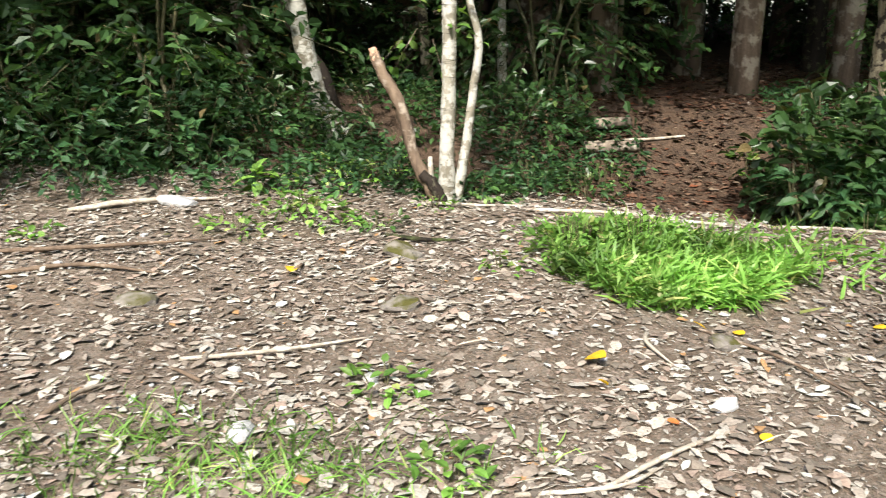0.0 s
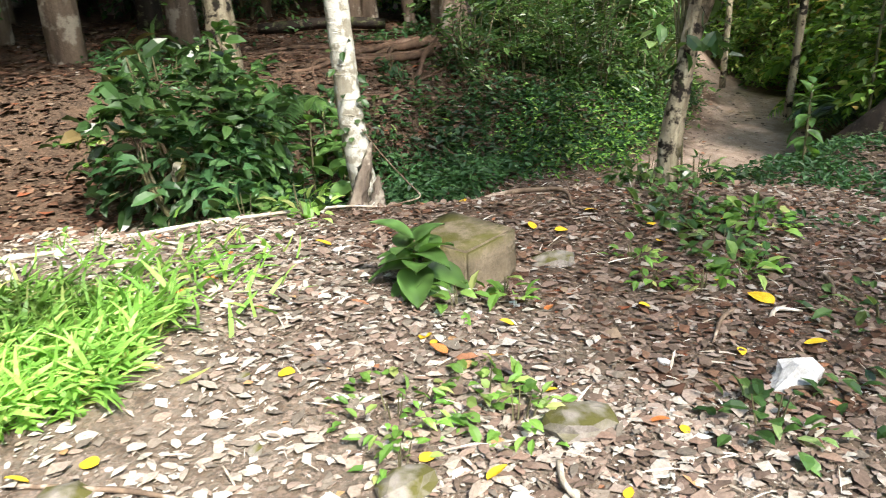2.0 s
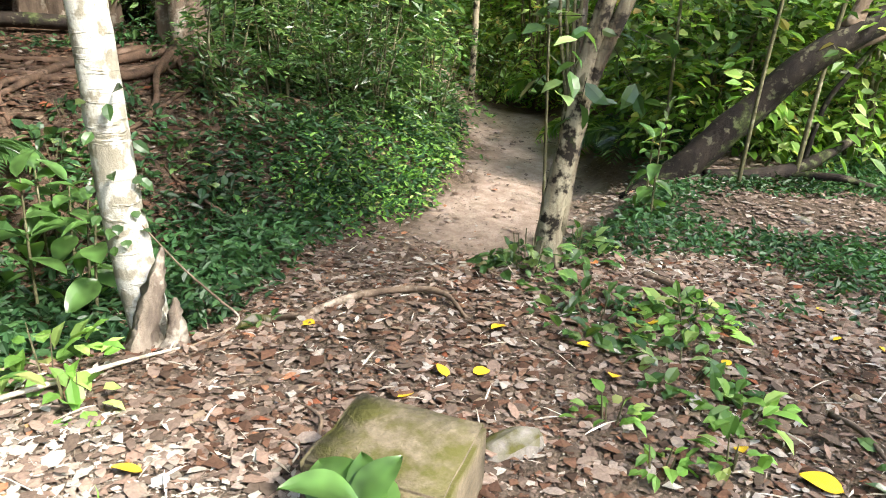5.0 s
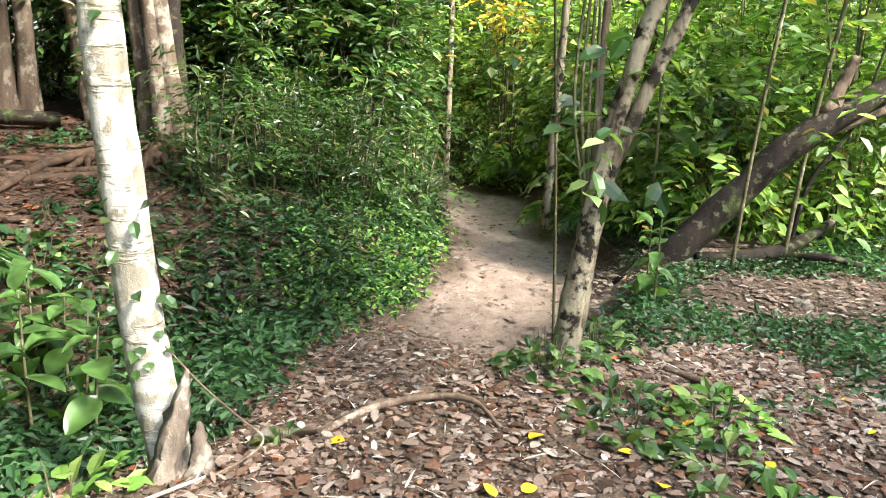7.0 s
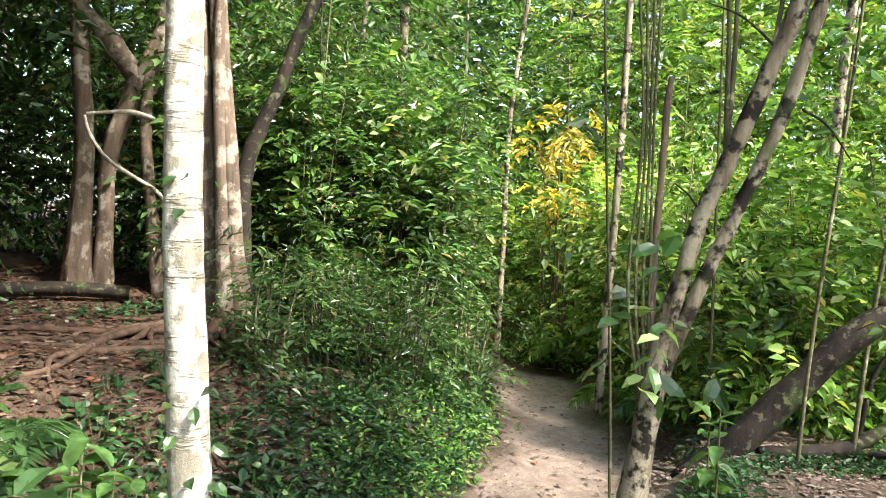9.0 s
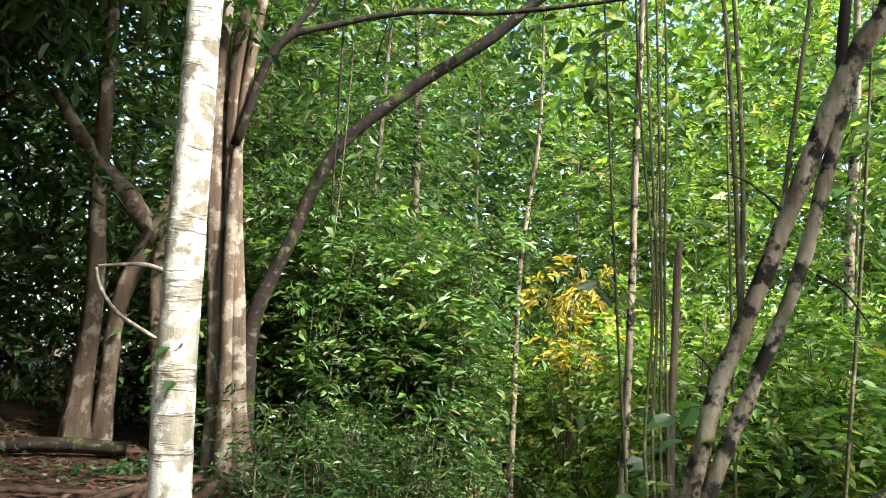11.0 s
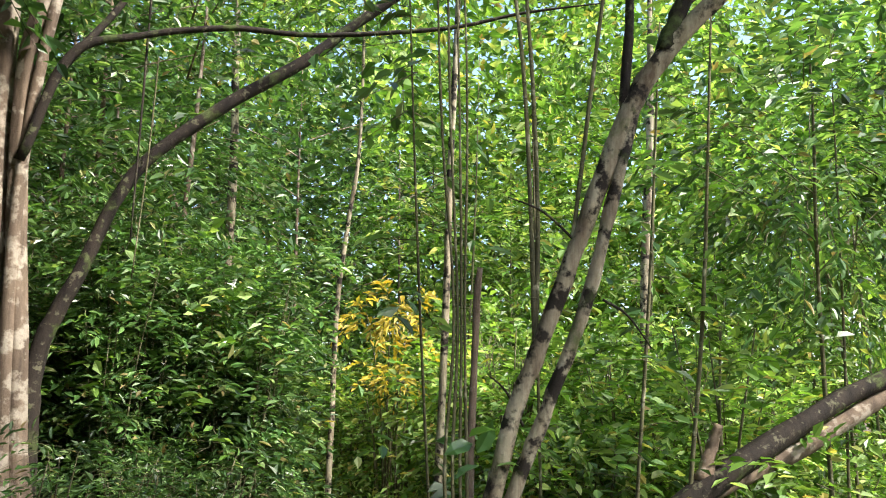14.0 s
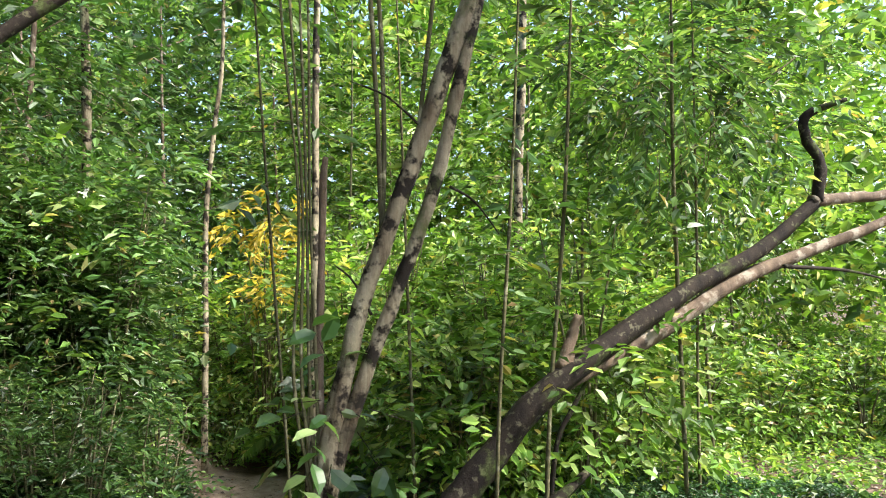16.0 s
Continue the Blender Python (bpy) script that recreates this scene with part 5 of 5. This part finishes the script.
def edge_bush():
    """The dark bush by the mouth of the shaded trail, and the leafy bank left of the clearing."""
    rng = np.random.default_rng(33)
    for x, y, rx, h, n, m, leaf in ((2.95, 6.2, 0.5, 1.15, 130, LEAF_DARK, 0.15), (3.35, 6.7, 0.5, 1.0, 110, LEAF_DARK, 0.14), (2.75, 5.95, 0.35, 0.6, 70, LEAF_COVER, 0.13)):
        t = thing("bush", x, y, gz(x, y), "dark green bush with broad glossy leaves at the trail mouth", "bush")
        for k in range(4):
            a = rng.uniform(0, 6.3)
            stem_part("stem", t, [(x, y, gz(x, y) - 0.05), (x + 0.15 * math.cos(a), y + 0.15 * math.sin(a), gz(x, y) + h * 0.5), (x + 0.5 * rx * math.cos(a), y + 0.5 * rx * math.sin(a), gz(x, y) + h * 0.95)], [0.014, 0.01, 0.004], BARK_POLE, 6, 300 + k)
        c, o = blob(rng, n, rx, rx, 0.02, h, 0.4)
        crown_part(t, rng, c + np.array([x, y, gz(x, y)]), o, 0.2, 5, leaf, m, BARK_POLE, 0.52, 0.35, FULL, 0.004, "foliage")
    for x, y, rx, h, n, m in ((-1.9, 6.2, 0.6, 0.6, 130, LEAF_COVER), (-2.7, 5.75, 0.7, 0.75, 170, LEAF_COVER), (-3.4, 5.9, 0.7, 1.1, 170, LEAF_COVER), (-1.5, 6.7, 0.5, 0.7, 110, LEAF_DARK), (-2.3, 6.4, 0.6, 0.9, 140, LEAF_COVER), (-0.6, 7.1, 0.5, 0.6, 90, LEAF_DARK), (-4.2, 5.6, 0.7, 1.4, 160, LEAF_COVER), (-3.2, 6.8, 0.7, 1.8, 160, LEAF_DARK), (0.6, 7.2, 0.5, 0.5, 90, LEAF_DARK)):
        t = thing("bush", x, y, gz(x, y), "leafy green undergrowth bush at the clearing edge", "bush", "bushes on the clearing edge")
        for k in range(3):
            a = rng.uniform(0, 6.3)
            stem_part("stem", t, [(x, y, gz(x, y) - 0.05), (x + 0.3 * rx * math.cos(a), y + 0.3 * rx * math.sin(a), gz(x, y) + h * 0.5), (x + 0.6 * rx * math.cos(a), y + 0.6 * rx * math.sin(a), gz(x, y) + h * 0.9)], [0.01, 0.008, 0.003], BARK_POLE, 5, 320 + k)
        c, o = blob(rng, n, rx, rx, -0.05, h, 0.3)
        crown_part(t, rng, c + np.array([x, y, gz(x, y)]), o, 0.22, 6, 0.085, m, BARK_POLE, 0.55, 0.3, CHEAP, 0.003, "foliage")


def cover(name, rng, n, x0, x1, y0, y1, keep, size, material, label, height=0.18, width=0.55):
    """A carpet of small leaves over a stretch of ground."""
    x, y = rng.uniform(x0, x1, n), rng.uniform(y0, y1, n)
    patch = 0.5 + 0.5 * np.sin(2.1 * x + 1.4 * np.sin(1.7 * y)) * np.sin(1.9 * y + 1.2 * np.sin(2.3 * x + 1))
    ok = (rng.uniform(0, 1, n) < keep(x, y, patch))
    x, y, patch = x[ok], y[ok], patch[ok]
    m = len(x)
    p = np.stack([x, y, ground_z(x, y) + height * rng.uniform(0.02, 1, m) ** 1.3 * (0.35 + 0.9 * patch)], 1)
    w = ways(rng, m, 0.45)
    ob = joined(name, [leaves_of(LEAFLET, p, w, np.array([0, 0, 1.0]) + rng.normal(0, 0.45, (m, 3)), size * rng.uniform(0.5, 1.3, m), width * size * rng.uniform(0.6, 1.2, m))], material)
    return tagged(ob, label, "ground cover", kind="stuff")


def carpets():
    rng = np.random.default_rng(34)

    def gully(x, y, patch):
        d, dep = off_line(x, y, GULLY)
        crest = y - (5.62 - 0.10 * (x - 3.0) - 0.12 * np.clip(x - 4.5, 0, 3))
        bare = step(0.9, 1.4, np.hypot((x - 5.3) / 1.3, y - 8.2)) * step(0.35, 0.8, off_line(x, y, [(2.3, 5.5), (2.5, 8.0), (3.4, 11.0)])[0])
        return step(0.0, 0.25, crest) * step(0.62, 0.95, trail_off_np(x, y)) * bare * (0.55 + 0.45 * patch) * step(3.0, 3.3, x) * (0.28 + 0.72 * step(7.1, 6.3, y - 0.12 * (x - 5.5)))
    cover("ground_cover", rng, 85000, 3.0, 10.5, 5.0, 9.3, gully, 0.075, LEAF_COVER, "carpet of small dark green leaves over the gully", 0.24)

    def bank(x, y, patch):
        return step(0.75, 1.1, trail_off_np(x, y)) * step(4.9, 5.9, x + 0.5 * np.sin(2 * y)) * step(0.22, 0.5, patch) * step(4.9, 3.9, y)
    cover("ground_cover", rng, 46000, 4.6, 10.5, 0.2, 5.0, bank, 0.06, LEAF_COVER, "patchy carpet of small green leaves on the bank", 0.1)

    def left(x, y, patch):
        edge = 5.55 + 0.25 * np.sin(1.3 * x) - 0.12 * np.clip(-x - 1, 0, 3)
        open_way = step(0.5, 0.9, off_line(x, y, [(2.3, 5.5), (2.5, 8.0), (3.4, 11.0)])[0])
        return step(0.0, 0.45, y - edge) * step(0.15, 0.5, patch) * open_way
    cover("ground_cover", rng, 26000, -4.5, 2.4, 5.2, 9.0, left, 0.075, LEAF_COVER, "low green herbs along the clearing edge", 0.26)

    def sunny(x, y, patch):
        return step(8.6, 10.0, x) * step(0.7, 1.1, trail_off_np(x, y)) * (0.25 + 0.75 * patch)
    # The bright leaf colour stands in for sun on this stretch.
    cover("ground_cover", rng, 60000, 8.5, 20, -6, 9, sunny, 0.10, LEAF_BRIGHT, "sunlit bright green ground plants", 0.32)

    def edge(x, y, patch):
        d = trail_off_np(x, y)
        return step(0.6, 0.75, d) * step(1.7, 1.0, d) * step(5.0, 6.2, y) * step(5.6, 6.4, x) * step(9.4, 8.2, x)
    cover("ground_cover", rng, 16000, 5.5, 9.5, 5.0, 8.0, edge, 0.055, LEAF_GRASS, "fresh green weeds along the trail edge", 0.3)


def litter():
    rng = np.random.default_rng(35)

    def scatter(n, x0, x1, y0, y1, small, big, thin, shape=CURL):
        x, y = rng.uniform(x0, x1, n), rng.uniform(y0, y1, n)
        keep = (trail_off_np(x, y) > 0.42) | (x < 6.7) | (rng.uniform(0, 1, n) < 0.42)
        keep &= (np.hypot((x - 1.3) / 0.7, (y - 4.28) / 0.55) > 0.85)
        bare = np.hypot((x - 4.35) / 0.5, (y - 5.2) / 0.25)
        keep &= (bare > 1) | (rng.uniform(0, 1, n) < 0.25)
        tex = np.sin(2.3 * x + 1.7 * np.sin(2.9 * y)) * np.sin(3.1 * y + 1.3 * np.sin(2.2 * x))
        keep &= rng.uniform(0, 1, n) < 0.72 + 0.35 * tex
        x, y = x[keep], y[keep]
        m = len(x)
        s = small + (big - small) * rng.uniform(0, 1, m) ** 2.6
        p = np.stack([x, y, ground_z(x, y) + rng.uniform(0.001, 0.012, m)], 1)
        up = np.array([0, 0, 1.0]) + rng.normal(0, 0.14, (m, 3))
        return leaves_of(shape, p, ways(rng, m, 0.12), up, s, s * rng.uniform(0.25, 0.8, m) * thin)
    tagged(joined("leaf_litter", [scatter(24000, -3.6, 2.9, 1.2, 6.2, 0.014, 0.085, 1.0), scatter(42000, -3.6, 3.1, 1.2, 6.2, 0.014, 0.075, 1.05, SHARD)], LITTER), "dry brown and pale fallen leaves over the clearing", "leaf litter", kind="stuff")
    tagged(joined("leaf_litter", [scatter(22000, 2.2, 6.5, 1.2, 6.2, 0.014, 0.09, 1.0), scatter(34000, 2.0, 6.5, 1.2, 6.2, 0.012, 0.07, 1.05, SHARD)], LITTER_BROWN), "brown and pinkish fallen leaves under the forked tree", "leaf litter", kind="stuff")
    tagged(joined("leaf_litter", [scatter(6000, -4, 10.5, 6.0, 13.0, 0.03, 0.1, 1.0), scatter(18000, 5.0, 12, -1.0, 7.5, 0.025, 0.1, 1.0, SHARD), scatter(16000, 5.0, 9.0, 1.0, 4.8, 0.02, 0.09, 1.0, SHARD)], LITTER_BROWN), "dry brown fallen leaves under the trees", "leaf litter", kind="stuff")
    tagged(joined("leaf_litter", [scatter(40000, 0.6, 8.2, 6.0, 12.0, 0.03, 0.11, 1.3, SHARD), scatter(15000, 3.0, 6.4, 2.2, 6.0, 0.02, 0.08, 1.2, SHARD)], DUFF), "damp reddish-brown fallen leaves among roots and soil", "leaf litter", kind="stuff")
    tagged(joined("twig_litter", [scatter(5000, -3.6, 6.2, 1.2, 6.2, 0.04, 0.16, 0.09)], WOOD_PALE), "small broken twigs and straw on the ground", "twigs", kind="stuff")


def fallen_leaves():
    rng = np.random.default_rng(36)
    kinds = [broad_leaf_mesh("leaf", 1.0, w, d, m, c) for w, d, m, c in ((0.72, 0.05, YELLOW, 0.04), (0.6, -0.05, YELLOW, 0.08), (0.62, 0.08, ORANGE, 0.06))]
    spots = [(0.66, 3.14, 0.12, 0), (1.25, 3.5, 0.06, 1), (1.42, 3.48, 0.07, 0), (-0.75, 4.05, 0.09, 0), (0.85, 2.6, 0.06, 2), (1.15, 2.5, 0.06, 0), (4.36, 4.04, 0.08, 0), (3.85, 4.06, 0.07, 0), (3.9, 2.78, 0.13, 0), (3.95, 4.0, 0.07, 0), (0.7, 2.9, 0.05, 1), (2.2, 4.43, 0.08, 2)]
    for k in range(46):
        spots.append((rng.uniform(1.9, 5.6), rng.uniform(2.0, 5.3), rng.uniform(0.04, 0.085), int(rng.choice([0, 0, 1, 1, 2]))))
    for x, y, s, k in spots:
        ob = new("fallen_leaf", kinds[k])
        ob.matrix_basis = pose(x, y, gz(x, y) + 0.016, rng.normal(0, 12), rng.normal(0, 12), rng.uniform(0, 360)) @ Matrix.Scale(s, 4)
        tagged(ob, "bright yellow fallen leaf on the litter" if k < 2 else "orange-brown fallen leaf on the litter", "leaf", "bright fallen leaves")


def sticks():
    rng = np.random.default_rng(37)
    mats = (WOOD_DEAD, WOOD_PALE, BARK_BROWN)

    def stick(pts, r, m, label, name="stick"):
        x, y = pts[0]
        t = thing(name, x, y, gz(x, y), label, "stick", "fallen sticks")
        k = len(pts)
        stem_part("stem", t, [(a, b, gz(a, b) + r * 0.8 + 0.02 * (0 < i < k - 1)) for i, (a, b) in enumerate(pts)], [r, r * 0.95, r * 0.8, r * 0.35], m, 7, int(1000 * abs(x)) % 997, 0.1)
    stick([(4.3, 5.2), (4.22, 5.02), (4.18, 4.9)], 0.022, WOOD_DEAD, "brown dead root stub on bare soil")
    stick([(4.17, 4.93), (4.36, 4.78), (4.5, 4.55), (4.47, 4.36), (4.34, 4.2)], 0.018, WOOD_DEAD, "curved brown dead branch on the litter")
    stick([(5.37, 3.69), (5.28, 3.52), (5.16, 3.35)], 0.018, WOOD_DEAD, "short thick dead stick on the bank")
    stick([(4.42, 2.82), (4.3, 2.72), (4.15, 2.64)], 0.012, BARK_BROWN, "thin dark stick on the litter")
    stick([(-0.98, 2.98), (-0.6, 3.12), (-0.25, 3.32)], 0.010, WOOD_PALE, "long pale straight stick on the litter")
    stick([(-2.6, 4.0), (-1.9, 4.15), (-1.3, 4.45)], 0.013, WOOD_DEAD, "long brown stick on the litter")
    stick([(-2.2, 3.75), (-1.8, 3.9), (-1.4, 3.95)], 0.012, WOOD_DEAD, "long brown stick on the litter")
    stick([(-2.4, 5.0), (-2.0, 5.15), (-1.5, 5.3)], 0.02, WOOD_PALE, "pale bleached branch at the clearing edge")
    stick([(0.55, 2.2), (0.85, 2.42), (1.26, 2.7)], 0.009, WOOD_PALE, "thin pale curved twig on the litter")
    stick([(0.3, 2.2), (0.6, 2.2), (0.8, 2.38)], 0.008, WOOD_PALE, "thin pale curved twig on the litter")
    stick([(1.2, 3.55), (1.5, 3.2), (1.7, 2.7)], 0.008, WOOD_DEAD, "thin brown twig on the litter")
    stick([(2.3, 5.58), (2.6, 5.36), (2.9, 5.15), (3.3, 5.02), (3.6, 5.0)], 0.012, WOOD_PALE, "long pale vine lying along the bank edge", "fallen_vine")
    stick([(0.6, 5.5), (1.2, 5.5), (1.8, 5.42), (2.3, 5.45)], 0.014, WOOD_PALE, "long pale vine lying along the bank edge", "fallen_vine")
    stick([(3.85, 5.05), (4.3, 5.2), (4.7, 4.95), (5.0, 4.6)], 0.014, WOOD_DEAD, "long brown vine along the gully edge", "fallen_vine")
    stick([(-0.35, 4.75), (-0.1, 4.6), (0.15, 4.62)], 0.014, BARK_DARK, "short dark stick on the litter")
    stick([(-0.55, 5.25), (-1.0, 5.45)], 0.016, WOOD_PALE, "pale branch at the clearing edge")
    stick([(-0.15, 5.6), (0.25, 5.62), (0.6, 5.7)], 0.012, WOOD_PALE, "thin fallen branch at the tree foot")
    for k in range(34):
        x, y, a, ln = rng.uniform(-2.8, 5.8), rng.uniform(1.9, 5.4), rng.uniform(0, 6.3), rng.uniform(0.12, 0.4)
        b = a + rng.normal(0, 0.4)
        stick([(x, y), (x + ln * 0.5 * math.cos(a), y + ln * 0.5 * math.sin(a)), (x + ln * math.cos(b), y + ln * math.sin(b))], rng.uniform(0.004, 0.011), mats[k % 3], "small dead twig on the leaf litter")
    t = thing("fallen_branch", 11.12, 4.77, gz(11.12, 4.77), "pale fallen branch beside the sandy trail", "branch")
    stem_part("branch", t, [(13.36, 6.6, gz(13.36, 6.6) + 0.5), (12.25, 5.73, gz(12.25, 5.73) + 0.25), (11.12, 4.77, gz(11.12, 4.77) + 0.06), (10.47, 4.45, gz(10.47, 4.45))], [0.05, 0.06, 0.07, 0.05], WOOD_PALE, 9, 401, 0.08)


def rock_mesh(name, rng, sx, sy, sz, material, rough=0.16, cuts=2):
    bm = bmesh.new()
    bmesh.ops.create_icosphere(bm, subdivisions=cuts, radius=1.0)
    o = rng.uniform(0, 50)
    for v in bm.verts:
        k = 1 + rough * noise.noise(v.co * 1.3 + Vector((o, 0, 0))) * 2 + 0.05 * noise.noise(v.co * 5 + Vector((o, 3, 0)))
        v.co = Vector((v.co.x * sx * k, v.co.y * sy * k, v.co.z * sz * k))
    me = bpy.data.meshes.new(name)
    bm.to_mesh(me)
    bm.free()
    me.materials.append(material)
    return me


def stones():
    rng = np.random.default_rng(38)
    for x, y, s, m, lab in ((3.34, 2.44, 0.10, ROCK_WHITE, "angular white rock on the litter"), (-0.6, 2.46, 0.07, ROCK_WHITE, "pale white stone in the grass"), (-0.22, 2.98, 0.05, ROCK_WHITE, "flat pale stone on the litter"), (-0.18, 4.3, 0.13, ROCK_GREY, "low grey-brown stone in the soil"),
                            (-0.15, 3.6, 0.10, ROCK_GREY, "low grey-brown stone in the soil"), (1.3, 3.38, 0.09, ROCK_GREY, "low grey-brown stone in the soil"), (2.0, 2.85, 0.1, ROCK_GREY, "low grey-brown stone in the soil"), (2.6, 2.75, 0.14, ROCK_GREY, "mossy flat stone in the soil"),
                            (1.9, 2.55, 0.05, ROCK_WHITE, "pale white stone on the litter"), (1.1, 2.75, 0.06, ROCK_WHITE, "pale white stone on the litter"), (3.6, 3.72, 0.12, ROCK_GREY, "low brown stone in the litter"), (-1.75, 5.2, 0.14, ROCK_WHITE, "pale stone at the clearing edge"),
                            (-0.95, 6.0, 0.16, ROCK_GREY, "brown stone below the leaning tree"), (4.35, 5.25, 0.16, ROCK_GREY, "flat pale brown stone in bare soil"), (7.14, 3.0, 0.07, ROCK_GREY, "pale flat stone among the ground plants"), (2.2, 2.6, 0.06, ROCK_WHITE, "pale white stone on the litter"), (-1.4, 3.6, 0.1, ROCK_GREY, "low grey-brown stone in the soil")):
        big = s == 0.10 and m == ROCK_WHITE
        ob = new("stone", rock_mesh("stone", rng, s, s * rng.uniform(0.55, 0.85), s * (0.62 if big else 0.35), m, 0.34 if big else 0.16))
        ob.matrix_basis = pose(x, y, gz(x, y) + s * 0.12, rng.normal(0, 8), rng.normal(0, 8), rng.uniform(0, 180))
        tagged(ob, lab, "stone", "stones")
    for k in range(70):
        x, y, s = rng.uniform(-2.2, 3.6), rng.uniform(1.8, 4.6), rng.uniform(0.012, 0.035)
        ob = new("pebble", rock_mesh("pebble", rng, s, s * 0.75, s * 0.5, ROCK_WHITE if k % 3 else ROCK_GREY, 0.14, 1))
        ob.matrix_basis = pose(x, y, gz(x, y) + s * 0.25, 0, 0, rng.uniform(0, 180))
        tagged(ob, "small pale pebble among the fallen leaves", "pebble", "pebbles")


def mossy_block():
    bm = bmesh.new()
    bmesh.ops.create_cube(bm, size=1.0)
    bmesh.ops.bevel(bm, geom=bm.edges[:], offset=0.035, segments=2, affect="EDGES")
    bmesh.ops.subdivide_edges(bm, edges=bm.edges[:], cuts=3, use_grid_fill=True)
    for v in bm.verts:
        n1 = noise.noise(v.co * 3.1) * 0.05 + noise.noise(v.co * 9.0) * 0.025
        v.co = Vector((v.co.x * 0.34, v.co.y * 0.38, v.co.z * 0.34)) * (1 + n1)
    me = bpy.data.meshes.new("mossy_block")
    bm.to_mesh(me)
    bm.free()
    me.materials.append(STONE)
    me.shade_smooth()
    ob = new("mossy_block", me)
    ob.matrix_basis = pose(3.16, 3.88, gz(3.16, 3.88) + 0.03, 2, -3, 6)
    tagged(ob, "weathered brown block with green moss on top", "block")


edge_bush()
weeds()
grass_patch()
carpets()
mossy_block()
stones()
sticks()
fallen_leaves()
litter()
